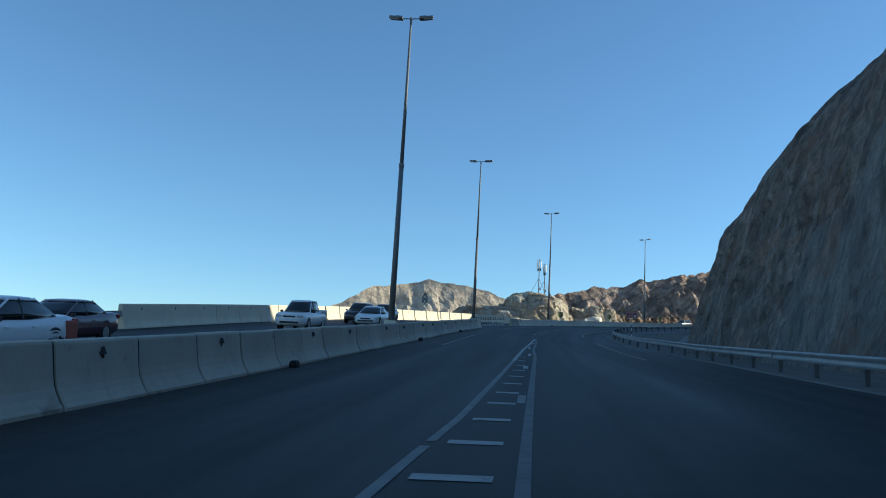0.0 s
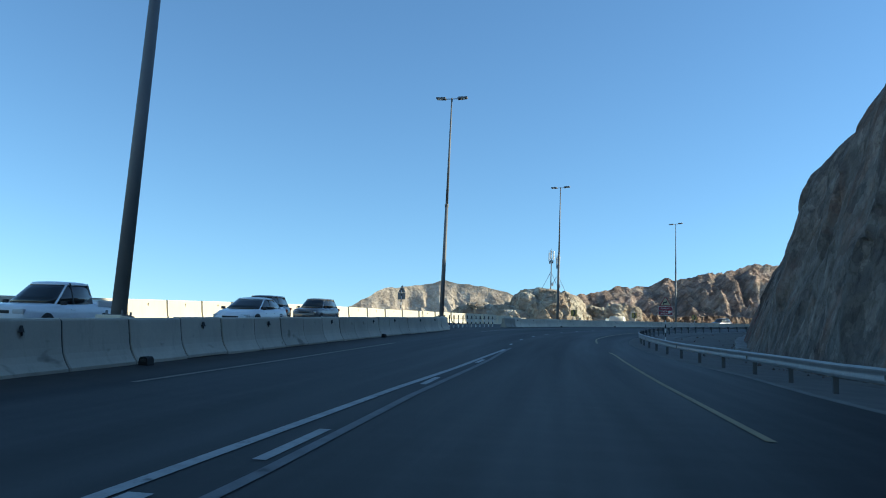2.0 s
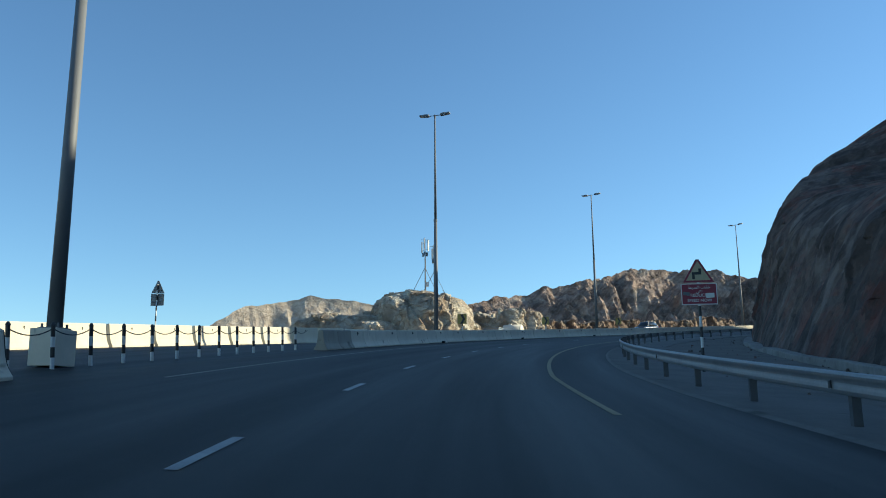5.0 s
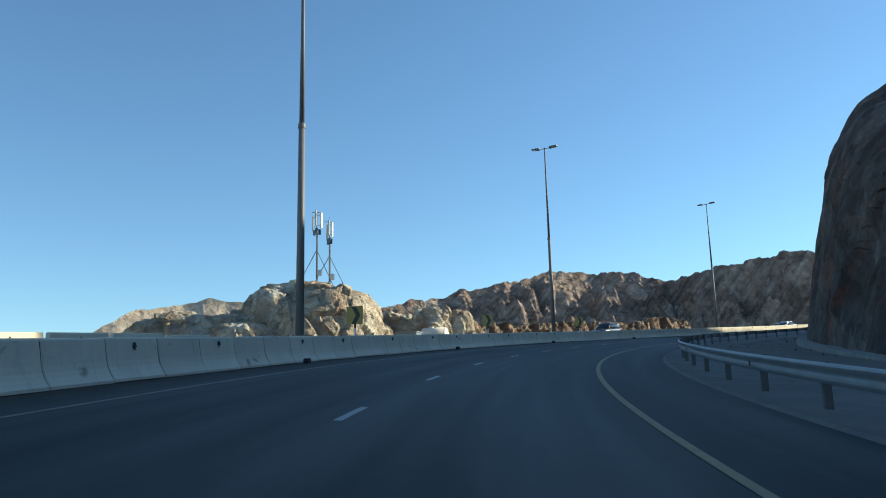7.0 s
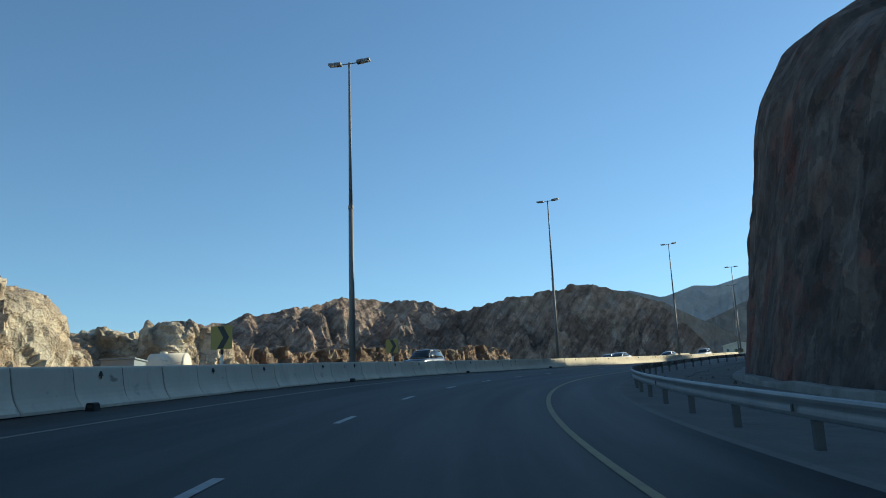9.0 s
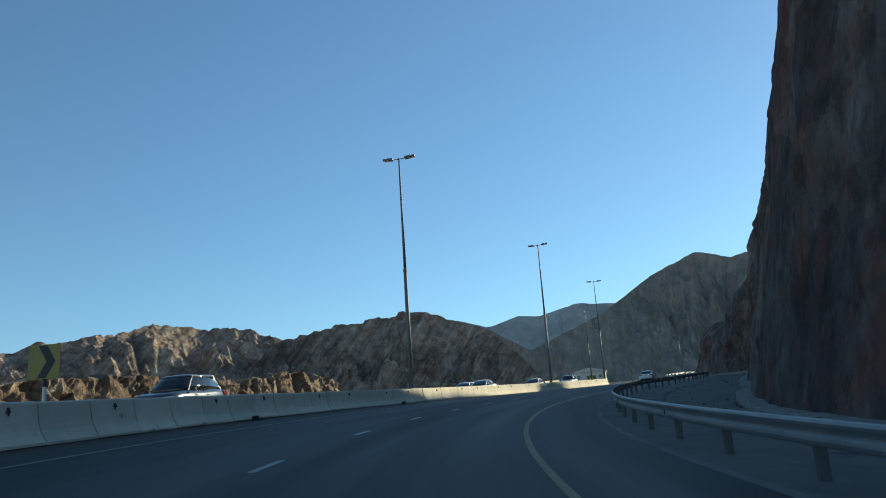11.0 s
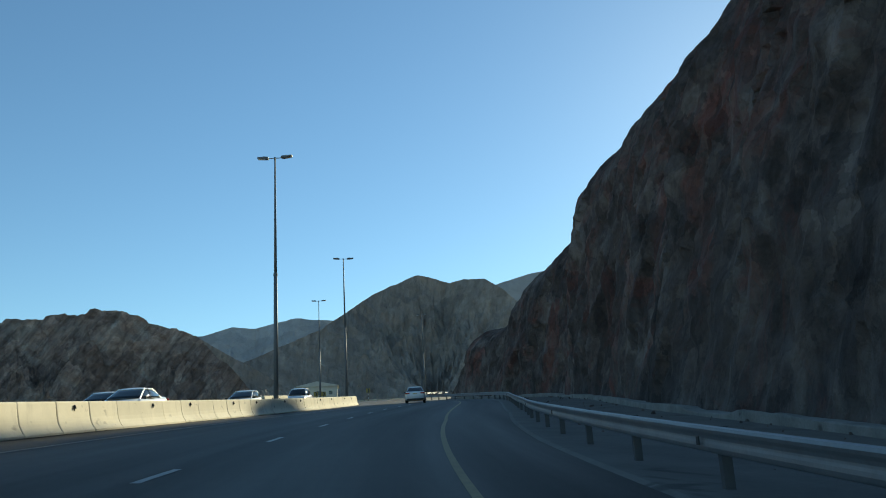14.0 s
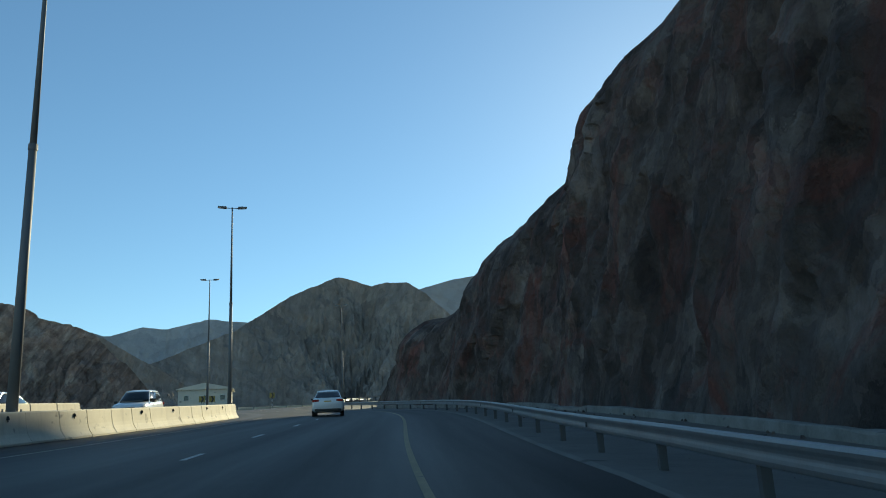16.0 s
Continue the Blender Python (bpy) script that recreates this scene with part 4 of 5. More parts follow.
def rail_panel(s0, s1, table, owner, lift=0.42):
    ss = np.linspace(s0, s1, 5)
    prof = WBEAM + [(x + 0.006, z) for x, z in reversed(WBEAM)]
    rows = [place(ss, lerp(ss, table) - 0.10 + x, lift + z) for x, z in prof]
    n, k = len(ss), len(prof)
    verts = np.stack(rows, 1).reshape(-1, 3)
    faces = [(i * k + j, i * k + (j + 1) % k, (i + 1) * k + (j + 1) % k, (i + 1) * k + j) for i in range(n - 1) for j in range(k)]
    ob = new("rail", mesh_of("rail", verts, faces, GALV))
    ob.parent = owner


for s in np.arange(22, 420, 7.62):
    rail_panel(s, s + 7.64, RAIL_U, guardrail)
bm = bmesh.new()
extrude(bm, [(-0.03, -0.3), (0.09, -0.3), (0.09, 0.72), (-0.03, 0.72)], [-0.05, 0.05])
post_ob = part("post", bm, POST, guardrail)
bm = bmesh.new()
box(bm, -0.06, 0, 0.575, 0.06, 0.12, 0.25, 0.005)
spacer_ob = part("spacer", bm, POST, guardrail)
bm = bmesh.new()
box(bm, -0.15, 0.3, 0.575, 0.02, 0.07, 0.10, 0.005)
refl_ob = part("reflector", bm, BLACK, guardrail, "dark red reflector on the rail")
for k, s in enumerate(np.arange(23.0, 424, 3.81)):
    m = stand(s, float(lerp(s, RAIL_U)), 0, False)
    for src in (post_ob, spacer_ob) + ((refl_ob,) if k % 3 == 0 else ()):
        ob = src
        if k:
            ob = src.copy()
            scene.collection.objects.link(ob)
        ob.matrix_basis = m


outer_rail = empty("guardrail", Matrix(), "galvanised steel crash barrier leading to the parapet", "guardrail")
for s in np.arange(26.0, 79.0, 4.5):
    rail_panel(s, s + 4.52, [(0, -13.5), (90, -13.5)], outer_rail, 0.62)
for s in np.arange(26.0, 80.0, 2.25):
    ob = post_ob.copy()
    scene.collection.objects.link(ob)
    ob.parent = outer_rail
    ob.matrix_basis = stand(s, -13.6, 0.2, False)


# ---- rubber road markers at the barrier's foot ----
RUBBER = speckled("black_rubber", (0.012, 0.012, 0.013), (0.022, 0.021, 0.02), 9.0, 0.8)


def marker():
    th = empty("road_marker", Matrix(), "small black rubber marker at the barrier foot", "marker", "markers along the barrier")
    bm = bmesh.new()
    extrude(bm, [(-0.09, 0), (0.09, 0), (0.075, 0.12), (0.05, 0.15), (-0.05, 0.15), (-0.075, 0.12)], [-0.12, -0.1, 0.1, 0.12])
    part("block", bm, RUBBER, th)
    part("reflector", box(bmesh.new(), 0, -0.121, 0.09, 0.1, 0.012, 0.05, 0.004), BLACK, th)
    return th


first = marker()
for k in range(10):
    s = 58.4 + 19.6 * k
    if 116 < s < 138:
        continue
    m = stand(s, 1.76 if s < 113 else 1.6)
    if k == 0:
        first.matrix_basis = m
    else:
        copy_thing(first, m)


# ---- vehicles ----
def car_paint(name, c, rough=0.25):
    m, nt, b = mat(name, rough, 0.0, 0.5)
    dust = noise_tex(nt, coords(nt), 3.0, 5)
    nt.links.new(ramp(nt, dust, [(0.3, tuple(a * 0.93 for a in c)), (0.75, c)]), b.inputs["Base Color"])
    b.inputs["Coat Weight"].default_value = 0.6
    b.inputs["Coat Roughness"].default_value = 0.08
    return m


def plain(name, c, rough=0.5, metal=0.0):
    return speckled(name, c, tuple(a * 0.85 for a in c), 8.0, rough, metal, 60, 0.03)


CAR_WHITE = car_paint("white_car_paint", (0.78, 0.79, 0.80))
CAR_DARK = car_paint("dark_car_paint", (0.03, 0.035, 0.05))
CAR_GREY = car_paint("grey_car_paint", (0.12, 0.12, 0.12))
CAR_MAROON = car_paint("maroon_car_paint", (0.09, 0.03, 0.035))
PRIMER = plain("red_primer", (0.40, 0.10, 0.07), 0.6)
CAR_GLASS, nt, pb = mat("tinted_glass", 0.05, 0.0, 0.6)
pb.inputs["Base Color"].default_value = (0.012, 0.016, 0.018, 1)
TYRE = plain("tyre_rubber", (0.018, 0.018, 0.018), 0.85)
RIM = plain("alloy_rim", (0.45, 0.46, 0.47), 0.35, 0.8)
TRIM = plain("dark_trim", (0.02, 0.02, 0.022), 0.6)
TAIL = plain("red_lamp", (0.30, 0.015, 0.012), 0.15)
HEAD = plain("clear_lamp", (0.55, 0.56, 0.58), 0.12)
PLATE = plain("yellow_plate", (0.50, 0.33, 0.06), 0.5)

SEDAN = dict(L=4.8, W=1.82, H=1.47, deck=1.04, hood=0.93, belt=0.95, base=(-1.88, 1.28), top=(-1.02, 0.22))
SUV = dict(L=4.5, W=1.84, H=1.70, deck=1.10, hood=1.04, belt=1.06, base=(-2.12, 1.15), top=(-1.75, 0.35), nose=0.6)
PICKUP = dict(L=5.1, W=1.78, H=1.70, deck=1.02, hood=1.00, belt=1.02, base=(-1.12, 1.28), top=(-1.0, 0.42), nose=0.15)


def loft(rings):
    bm = bmesh.new()
    vs = [[bm.verts.new(q) for q in r] for r in rings]
    for a, b in zip(vs, vs[1:]):
        for i in range(len(a)):
            j = (i + 1) % len(a)
            bm.faces.new((a[i], a[j], b[j], b[i]))
    bm.faces.new(vs[0])
    bm.faces.new(vs[-1])
    return bm


def vehicle(name, spec, paint, m, label, group="", rear_paint=None, pick=False):
    th = empty(name, m, label, "car" if name != "pickup_truck" else "truck", group)
    L, W, H = spec["L"], spec["W"] / 2, spec["H"]
    e = L / 2
    rings = []
    blunt = spec.get("nose", 1.0)
    for f, lo, hi, w in ((-1, 0.40, 0.78, 0.84), (-0.965, 0.30, spec["deck"] - 0.05, 0.93), (-0.85, 0.24, spec["deck"], 0.985), (-0.6, 0.2, spec["belt"] + 0.05, 1.0),
                         (-0.2, 0.19, spec["belt"] + 0.01, 1.0), (0.2, 0.19, spec["belt"], 1.0), (0.5, 0.2, spec["hood"] + 0.02, 0.99), (0.75, 0.22, spec["hood"] - 0.07 * blunt, 0.99 - 0.03 * blunt),
                         (0.94, 0.26, spec["hood"] - 0.03 - 0.15 * blunt, 0.97 - 0.09 * blunt), (1.0, 0.36, spec["hood"] - 0.10 - 0.24 * blunt, 0.90 - 0.20 * blunt)):
        x, y = W * w, f * e
        half = [(x * 0.86, lo), (x * 0.98, lo + 0.10), (x, lo + (hi - lo) * 0.45), (x * 0.97, lo + (hi - lo) * 0.78), (x * 0.90, hi - 0.03), (x * 0.78, hi)]
        rings.append([(a, y, b) for a, b in half] + [(-a, y, b) for a, b in reversed(half)])
    body = part("body", loft(rings), paint, th, "", True)
    if rear_paint:
        for sx in (-1, 1):
            part("rear_wing", box(bmesh.new(), sx * W * 0.93, -e * 0.86, 0.66, 0.16, e * 0.2, 0.5, 0.05), rear_paint, th, "unpainted red primer wing")
    b0, b1 = spec["base"]
    t0, t1 = spec["top"]
    zb, zt = spec["belt"] - 0.02, H - 0.05

    def ring(f, grow=0.0, z=None):
        """A rounded ring of the cabin at a share f of the way from belt to roof."""
        y0, y1, w = b0 + (t0 - b0) * f - grow, b1 + (t1 - b1) * f + grow, W * (0.90 - 0.13 * f - 0.09 * f * f) + grow
        zz = zb + (zt - zb) * f if z is None else z
        half = [(w * 0.45, y0 - 0.03), (w * 0.82, y0 + 0.03), (w * 0.96, y0 + 0.16), (w, (y0 + y1) / 2), (w * 0.95, y1 - 0.22), (w * 0.80, y1 - 0.03), (w * 0.45, y1 + 0.05)]
        return [(a, q, zz) for a, q in half] + [(-a, q, zz) for a, q in reversed(half)]

    part("window", loft([ring(0.0), ring(0.35), ring(0.7), ring(0.94)]), CAR_GLASS, th, "dark tinted windows", True)
    part("roof", loft([ring(0.90, 0.012), ring(0.97, 0.012), ring(1.05, -0.06, zt + 0.025), ring(1.15, -0.25, H)]), paint, th, "", True)
    for sx in (-1, 1):
        for (ya, yb) in ((b0, t0), (b1, t1)):
            mid = 0.16 if ya < 0 else -0.2
            bm = rod(bmesh.new(), (sx * W * 0.85, ya + mid, zb - 0.03), (sx * W * 0.64, yb + mid, zt), 0.038, 0.03, 8)
            part("pillar", bm, paint, th)
        ym = (b0 + b1) / 2 + 0.1
        part("pillar", rod(bmesh.new(), (sx * W * 0.885, ym, zb), (sx * W * 0.67, ym - 0.05, zt), 0.04, 0.03, 6), TRIM, th)
        part("side_mirror", box(bmesh.new(), sx * (W + 0.06), b1 - 0.35, zb + 0.04, 0.17, 0.10, 0.12, 0.03), TRIM, th, "dark side mirror")
        for yh in ((-0.55, 0.45) if not pick else (0.3,)):
            part("door_handle", box(bmesh.new(), sx * W * 0.985, yh, zb - 0.16, 0.04, 0.18, 0.03, 0.01), paint, th)
        part("tail_light", box(bmesh.new(), sx * W * 0.74, -e * 0.955, spec["deck"] - 0.16, 0.38, 0.18, 0.15, 0.03), TAIL, th, "red tail light")
        part("headlight", box(bmesh.new(), sx * W * 0.68, e - 0.09 - 0.09 * blunt, spec["hood"] - 0.21 - 0.1 * blunt, 0.36, 0.22, 0.16, 0.05), HEAD, th, "clear headlight")
        for yw in (-L * 0.285, L * 0.305):
            bm = bmesh.new()
            rod(bm, (sx * (W - 0.22), yw, 0.325), (sx * (W - 0.005), yw, 0.325), 0.325, n=24)
            wheel = part("tyre", bm, TYRE, th)
            bm = bmesh.new()
            rod(bm, (sx * (W - 0.02), yw, 0.325), (sx * (W + 0.008), yw, 0.325), 0.21, n=20)
            part("rim", bm, RIM, wheel)
            bm = bmesh.new()
            rod(bm, (sx * (W - 0.2), yw, 0.36), (sx * (W - 0.012), yw, 0.36), 0.39, n=24)
            part("wheel_arch", bm, TRIM, th)
    part("rear_bumper", box(bmesh.new(), 0, -e * 0.985, 0.36, W * 1.62, 0.16, 0.14, 0.05), TRIM, th, "dark lower bumper")
    part("front_bumper", box(bmesh.new(), 0, e - 0.05, 0.44, W * 1.25, 0.12, 0.12, 0.05), TRIM, th, "dark lower grille")
    part("grille", box(bmesh.new(), 0, e - 0.04, spec["hood"] - 0.22 - 0.13 * blunt, W * 0.8, 0.1, 0.10, 0.03), TRIM, th)
    part("number_plate", box(bmesh.new(), 0, -e * 0.985, spec["deck"] - 0.23, 0.42, 0.05, 0.13, 0.01), PLATE, th, "yellow number plate")
    if pick:
        bm = bmesh.new()
        for sx in (-1, 1):
            box(bm, sx * (W - 0.06), -1.8, 1.04, 0.06, 1.36, 0.2, 0.02)
        box(bm, 0, -2.46, 1.04, W * 1.9, 0.06, 0.2, 0.02)
        part("cargo_bed", bm, paint, th)
    return th


def coming(s, u):
    return stand(s, u) @ pose(0, 0, 0, 0, 0, 180)


vehicle("sedan", SEDAN, CAR_WHITE, stand(307.5, 6.65), "white four-door sedan driving up the shaded lane")
vehicle("pickup_truck", PICKUP, CAR_WHITE, coming(88.0, -6.7), "white double-cab pickup truck on the far carriageway", "oncoming traffic", None, True)
vehicle("sedan", SEDAN, CAR_WHITE, coming(58.4, -5.5), "white sedan with red primer rear wings", "oncoming traffic", PRIMER)
vehicle("hatchback", SEDAN, CAR_MAROON, coming(67.5, -9.2), "dark hatchback on the far carriageway", "oncoming traffic")
vehicle("sedan", SEDAN, CAR_WHITE, coming(100.0, -5.0), "pale silver sedan on the far carriageway", "oncoming traffic")
vehicle("suv", SUV, CAR_DARK, coming(109.0, -8.2), "dark sport utility vehicle on the far carriageway", "oncoming traffic")
vehicle("suv", SUV, CAR_GREY, coming(118.0, -8.4), "grey crossover on the far carriageway", "oncoming traffic")
vehicle("suv", SUV, CAR_DARK, coming(220.5, -3.6), "dark sport utility vehicle beyond the barrier", "oncoming traffic")
vehicle("sedan", SEDAN, CAR_WHITE, coming(269.5, -3.6), "white sedan beyond the sunlit barrier", "oncoming traffic")
vehicle("sedan", SEDAN, CAR_WHITE, coming(275.5, -7.6), "white sedan in the outer lane beyond the barrier", "oncoming traffic")
vehicle("sedan", SEDAN, CAR_WHITE, coming(288.0, -3.8), "white sedan beyond the sunlit barrier", "oncoming traffic")
vehicle("suv", SUV, CAR_WHITE, coming(305.0, -3.6), "white sport utility vehicle beyond the barrier", "oncoming traffic")


# ---- signs ----
SIGN_Y = plain("yellow_sign", (0.34, 0.25, 0.05), 0.45)
SIGN_R = plain("red_sign", (0.24, 0.025, 0.05), 0.45)
SIGN_CREAM = plain("cream_sign", (0.44, 0.38, 0.24), 0.45)
SIGN_BACK = plain("sign_back", (0.16, 0.17, 0.18), 0.5, 0.5)


def striped_post(th, height, r=0.045, step=0.32):
    k, z = 0, -0.2
    while z < height:
        top = min(z + step, height)
        part("post_band", rod(bmesh.new(), (0, 0, z), (0, 0, top), r, n=12), WHITE if k % 2 else BLACK, th, "white band" if k % 2 else "black band")
        z, k = top, k + 1


def flat(name, pts, y, thick, material, th, label=""):
    bm = bmesh.new()
    f = bm.faces.new([bm.verts.new((x, y, z)) for x, z in pts])
    r = bmesh.ops.extrude_face_region(bm, geom=[f])
    bmesh.ops.translate(bm, vec=(0, thick, 0), verts=[q for q in r["geom"] if isinstance(q, bmesh.types.BMVert)])
    return part(name, bm, material, th, label)


def lettering(body, x, z, size, th, y=-0.09):
    cu = bpy.data.curves.new("lettering", 'FONT')
    cu.body, cu.size, cu.align_x, cu.extrude = body, size, 'CENTER', 0.002
    cu.materials.append(WHITE)
    ob = new("lettering", cu)
    ob.parent = th
    ob.matrix_basis = pose(x, y, z, 90, 0, 0)
    return ob


def warning_sign(m):
    th = empty("warning_sign", m, "red and yellow bend warning sign above a red speed plate", "road sign")
    striped_post(th, 2.8)
    flat("plate", [(-0.54, 2.07), (0.54, 2.07), (0.54, 2.73), (-0.54, 2.73)], -0.075, 0.02, WHITE, th, "white bordered plate")
    flat("plate_face", [(-0.515, 2.1), (0.515, 2.1), (0.515, 2.71), (-0.515, 2.71)], -0.08, 0.01, SIGN_R, th, "dark red plate face")
    lettering("REDUCE", -0.02, 2.32, 0.135, th)
    lettering("SPEED NOW", 0.0, 2.16, 0.132, th)
    lettering("\uFE94\uFECB\uFEAE\uFEB4\uFEDF\uFE8D \uFED2\uFED4\uFEA7", 0.0, 2.57, 0.13, th)
    lettering("\uFEE5\uFEF5\uFE8D", 0.0, 2.44, 0.12, th)
    flat("sticker", [(0.2, 2.27), (0.45, 2.29), (0.45, 2.43), (0.2, 2.42)], -0.094, 0.004, WHITE, th, "white paper sticker")
    flat("sticker", [(-0.49, 2.38), (-0.29, 2.35), (-0.29, 2.46), (-0.49, 2.48)], -0.094, 0.004, SIGN_BACK, th, "grey paper sticker")
    flat("triangle", [(-0.47, 2.77), (0.47, 2.77), (0.05, 3.49), (-0.05, 3.49)], -0.075, 0.02, SIGN_R, th, "red triangle border")
    flat("triangle_face", [(-0.37, 2.83), (0.37, 2.83), (0.0, 3.44)], -0.08, 0.01, SIGN_CREAM, th, "pale yellow triangle face")
    flat("arrow", [(-0.18, 2.87), (-0.1, 2.87), (-0.1, 3.01), (0.1, 3.01), (0.1, 3.2), (0.02, 3.2), (0.02, 3.09), (-0.18, 3.09)], -0.086, 0.005, BLACK, th, "black bent arrow")
    return th


warning_sign(stand(130.0, 14.9, 0.0, False))


def chevron_sign(m):
    th = empty("chevron_sign", m, "yellow board with a black chevron on a striped post", "road sign", "chevrons on the bend")
    striped_post(th, 1.35)
    flat("board", [(-0.36, 1.25), (0.36, 1.25), (0.36, 2.0), (-0.36, 2.0)], -0.075, 0.02, SIGN_Y, th, "yellow board")
    flat("chevron", [(-0.14, 1.27), (0.06, 1.27), (0.26, 1.625), (0.06, 1.98), (-0.14, 1.98), (0.06, 1.625)], -0.082, 0.006, BLACK, th, "black chevron")
    return th


chev = chevron_sign(stand(165.45, 0.1, 0, False))
for s, u in ((186.6, -0.05), (206.4, -0.1)):
    copy_thing(chev, stand(s, u, 0, False))
for x, y, z in ((165.8, 249.6, 26.7), (166.6, 248.7, 26.7)):
    copy_thing(chev, pose(x, y, z, 0, 0, -50))
copy_thing(chev, pose(183.0, 252.0, 28.2, 0, 0, -58))
copy_thing(chev, pose(214.0, 240.0, 31.0, 0, 0, -60))

back = empty("warning_sign", stand(149.5, -14.62, -0.2, False), "grey back of a pointed road sign on a striped post", "road sign")
striped_post(back, 4.0)
flat("plate", [(-0.45, 2.67), (0.45, 2.67), (0.45, 3.42), (-0.45, 3.42)], 0.055, 0.02, SIGN_BACK, back, "bare grey back of the lower plate")
flat("triangle", [(-0.45, 3.45), (0.45, 3.45), (0.04, 4.22), (-0.04, 4.22)], 0.055, 0.02, SIGN_BACK, back, "bare grey back of the triangle")
for z in (2.9, 3.2, 3.65):
    part("bracket", box(bmesh.new(), 0, 0.03, z, 0.5, 0.04, 0.05, 0.005), SIGN_BACK, back)


# ---- chain posts in the median gap ----
def chain_post():
    th = empty("bollard", Matrix(), "short black and white post joined by a chain", "bollard", "posts in the median gap")
    k, z = 0, -0.1
    for top in (0.22, 0.42, 0.62, 0.84):
        part("post_band", rod(bmesh.new(), (0, 0, z), (0, 0, top), 0.042, n=10), WHITE if k % 2 == 0 else BLACK, th)
        z, k = top, k + 1
    part("cap", rod(bmesh.new(), (0, 0, 0.84), (0, 0, 0.9), 0.055, 0.02, 10), BLACK, th)
    bm = bmesh.new()
    n = 10
    pts = [Vector((0, 1.47 * i / n, 0.78 - 0.13 * (1 - (2 * i / n - 1) ** 2))) for i in range(n + 1)]
    for a, b in zip(pts, pts[1:]):
        rod(bm, a, b, 0.012, n=5)
    part("chain", bm, BLACK, th)
    return th


bollard = chain_post()
for k, s in enumerate(np.arange(117.4, 135.6, 1.47)):
    m = stand(s, 0.4)
    if k == 0:
        bollard.matrix_basis = m
    else:
        copy_thing(bollard, m)


# ---- masts on the outcrop ----
def mast(m, height, spread=0.45):
    th = empty("antenna_mast", m, "guyed steel mast with pale panel antennas", "antenna", "masts on the outcrop")
    part("footing", box(bmesh.new(), 0, 0, -0.3, 0.7, 0.7, 0.8, 0.03), CONCRETE, th)
    part("pole", rod(bmesh.new(), (0, 0, 0), (0, 0, height), 0.075, 0.05, 8), POLE, th)
    for a in (0.3, 3.3):
        part("stay", rod(bmesh.new(), (0, 0, height * 0.5), (2.1 * math.cos(a), 2.1 * math.sin(a), -0.5), 0.035, n=6), POLE, th)
    for k, (a, dz) in enumerate(((0.3, 0.0), (2.6, -0.25), (4.4, 0.1))):
        x, y = spread * math.cos(a), spread * math.sin(a)
        part("panel_antenna", box(bmesh.new(), 0, 0, 0, 0.2 - 0.03 * k, 0.13, 1.5, 0.04, pose(x, y, height - 0.75 + dz, 0, 0, 36 - 26 * k)), WHITE, th, "pale panel antenna")
        for z in (-1.25, -0.3):
            part("bracket", rod(bmesh.new(), (0, 0, height + z), (x, y, height + z + dz), 0.022, n=6), POLE, th)
        part("radio_box", box(bmesh.new(), x * 0.6, y * 0.6, height - 1.9 + 0.3 * dz, 0.24, 0.18, 0.5, 0.02), BLUEGREY if k else POST, th)
    part("crossarm", rod(bmesh.new(), (-0.5, 0, height - 0.02), (0.5, 0.15, height), 0.03, n=6), POLE, th)
    part("lightning_rod", rod(bmesh.new(), (0, 0, height - 0.1), (0, 0, height + 0.45), 0.015, n=5), POLE, th)
    part("equipment_box", box(bmesh.new(), 0.25, -0.1, height * 0.2, 0.42, 0.3, 0.55, 0.02), WHITE, th, "white equipment box")
    part("cable", rod(bmesh.new(), (0.09, 0.02, 0.2), (0.07, 0.02, height - 1.5), 0.03, n=5), BLACK, th)
    return th


CREAM = speckled("cream_paint", (0.74, 0.69, 0.57), (0.64, 0.59, 0.49), 1.0, 0.55, stain=(0.48, 0.42, 0.34))
BLUEGREY = speckled("blue_grey_paint", (0.22, 0.28, 0.33), (0.17, 0.22, 0.26), 1.0, 0.6)
mast(pose(17.9, 164.4, 20.7), 7.3)
mast(pose(19.15, 165.2, 20.6), 6.7, 0.27)

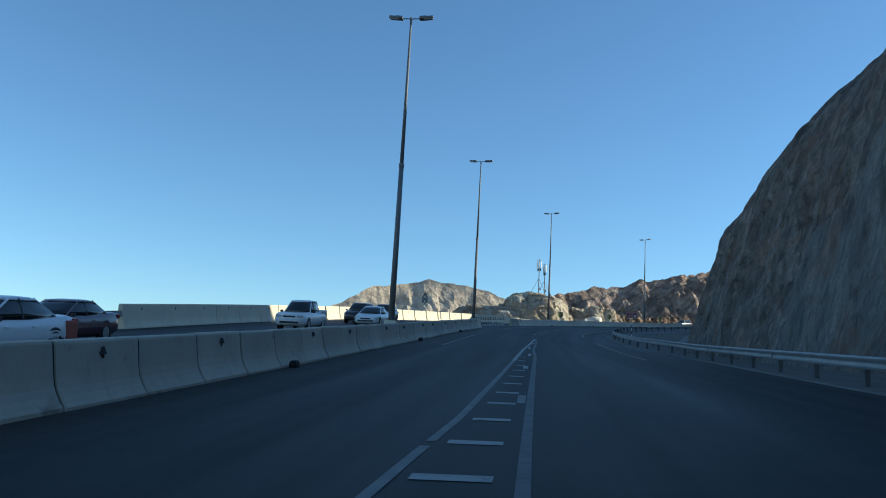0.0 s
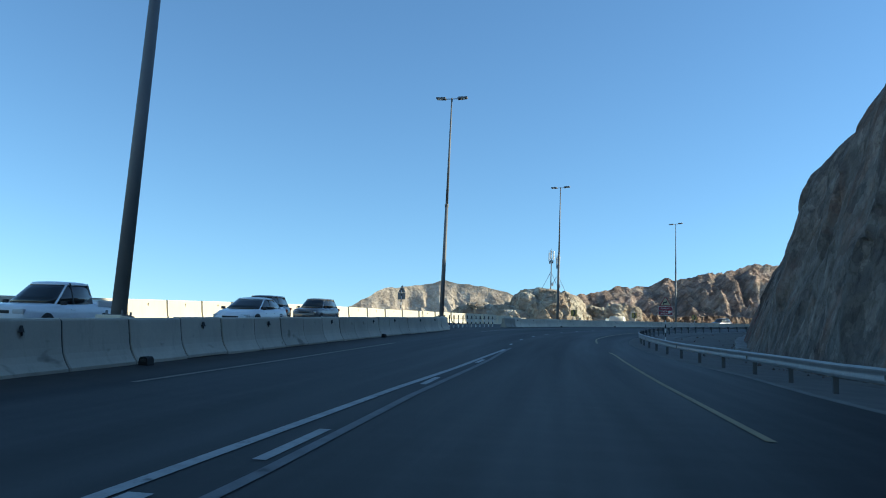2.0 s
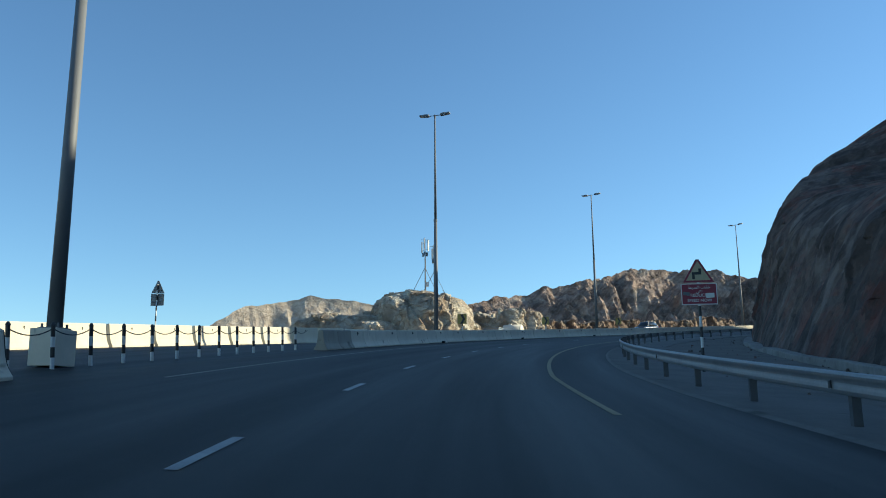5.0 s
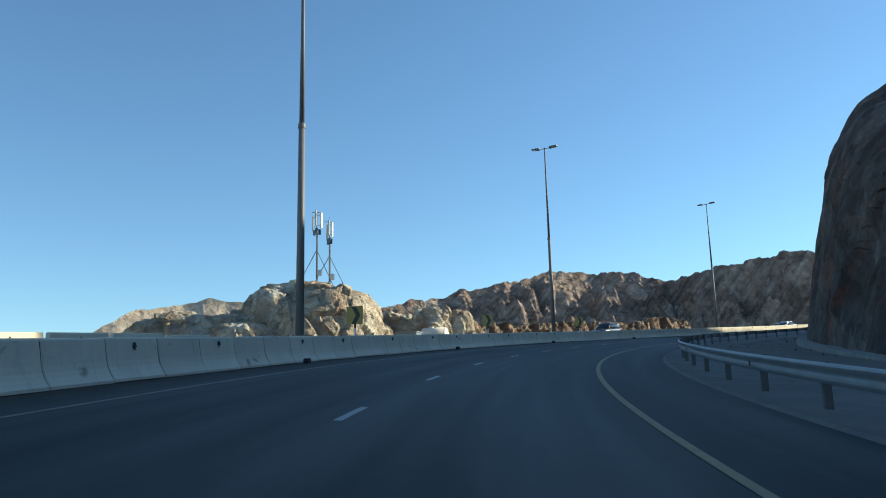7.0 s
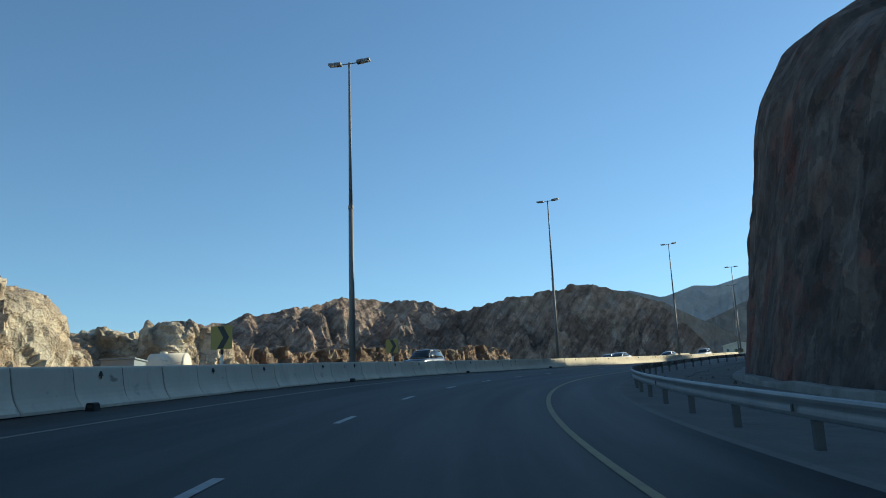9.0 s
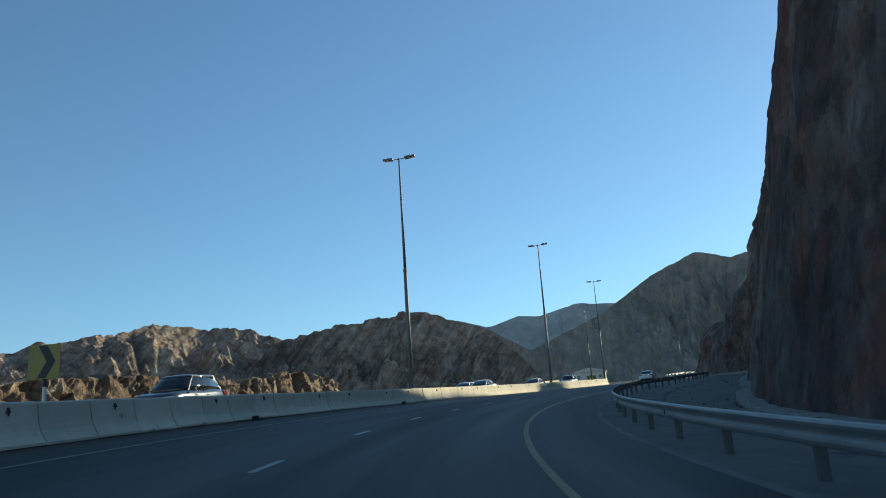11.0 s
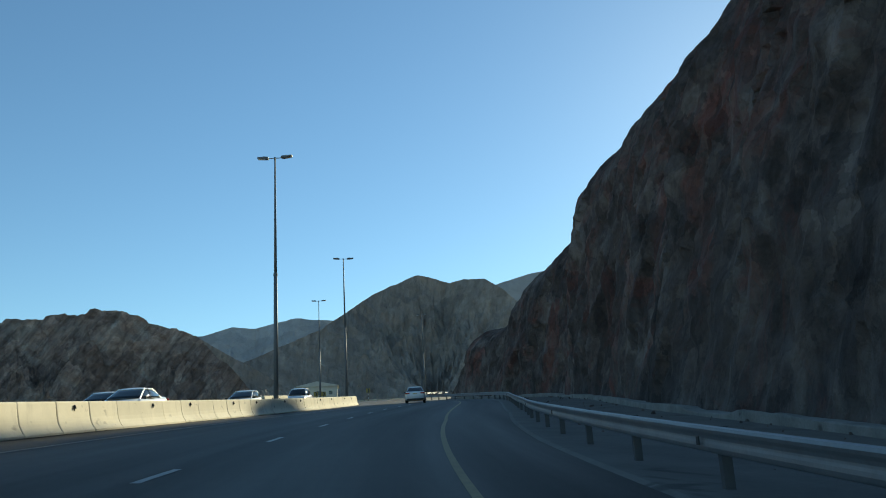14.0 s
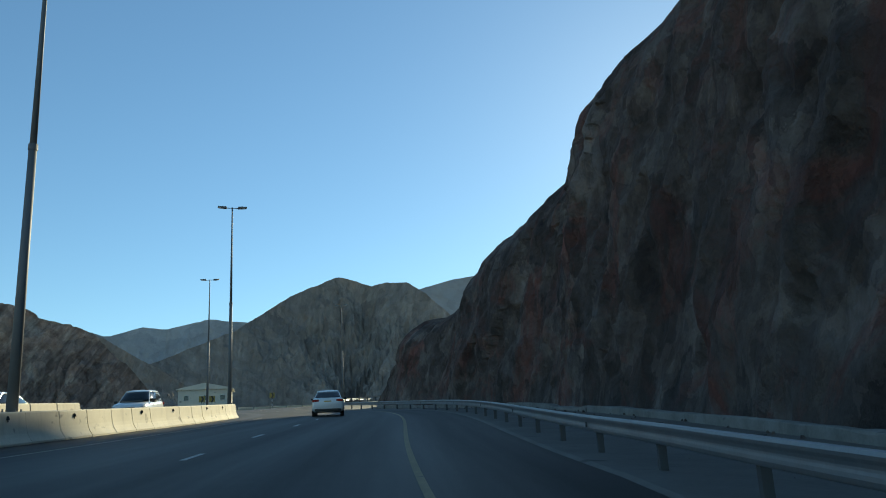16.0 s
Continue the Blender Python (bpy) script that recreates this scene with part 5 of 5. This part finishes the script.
# ---- tank, cabin and building ----
tank = empty("water_tank", pose(31.2, 174.6, 15.6, 0, 0, 62), "cream steel water tank lying on saddles", "tank")
bm = bmesh.new()
rod(bm, (0, -1.2, 1.55), (0, 1.2, 1.55), 0.95, n=28)
part("shell", bm, CREAM, tank, "", True)
for y in (-1.25, 1.25):
    bm = bmesh.new()
    bmesh.ops.create_uvsphere(bm, u_segments=24, v_segments=12, radius=0.95, matrix=Matrix.Translation((0, y * 0.97, 1.55)) @ Matrix.Diagonal((1, 0.3, 1, 1)))
    part("end_cap", bm, CREAM, tank, "", True)
for y in (-0.8, 0.8):
    part("saddle", box(bmesh.new(), 0, y, 0.35, 1.5, 0.3, 1.1, 0.02), CONCRETE, tank)
part("hatch", rod(bmesh.new(), (0, 0.4, 2.42), (0, 0.4, 2.62), 0.26, n=14), CREAM, tank)
cabin = empty("site_cabin", pose(27.9, 171.8, 14.75, 0, 0, 62), "blue-grey metal site cabin behind the barrier", "cabin")
part("shell", box(bmesh.new(), 0, 0, 1.25, 2.0, 2.2, 2.5, 0.03), BLUEGREY, cabin)
part("roof", box(bmesh.new(), 0, 0, 2.55, 2.2, 2.4, 0.1, 0.02), BLUEGREY, cabin)
part("window", box(bmesh.new(), 1.0, 0.4, 1.9, 0.06, 0.7, 0.6, 0.01), CAR_GLASS, cabin)


def small_building(m):
    th = empty("building", m, "small pale building with a shallow pitched roof", "building")
    part("wall", box(bmesh.new(), 0, 0, 1.55, 6.6, 5.0, 4.1), CREAM, th)
    flat("roof", [(-3.6, 3.55), (3.6, 3.55), (3.6, 3.65), (0, 4.4), (-3.6, 3.65)], -2.8, 5.6, CREAM, th)
    for x in (-2.3, 0.2, 2.2):
        w = part("window", box(bmesh.new(), x, -2.5, 2.5, 0.55, 0.1, 0.6, 0.01), CAR_GLASS, th)
        part("window_frame", box(bmesh.new(), x, -2.53, 2.16, 0.7, 0.14, 0.06, 0.01), WHITE, w)
    return th


small_building(pose(171.5, 254.0, 26.4, 0, 0, -52))
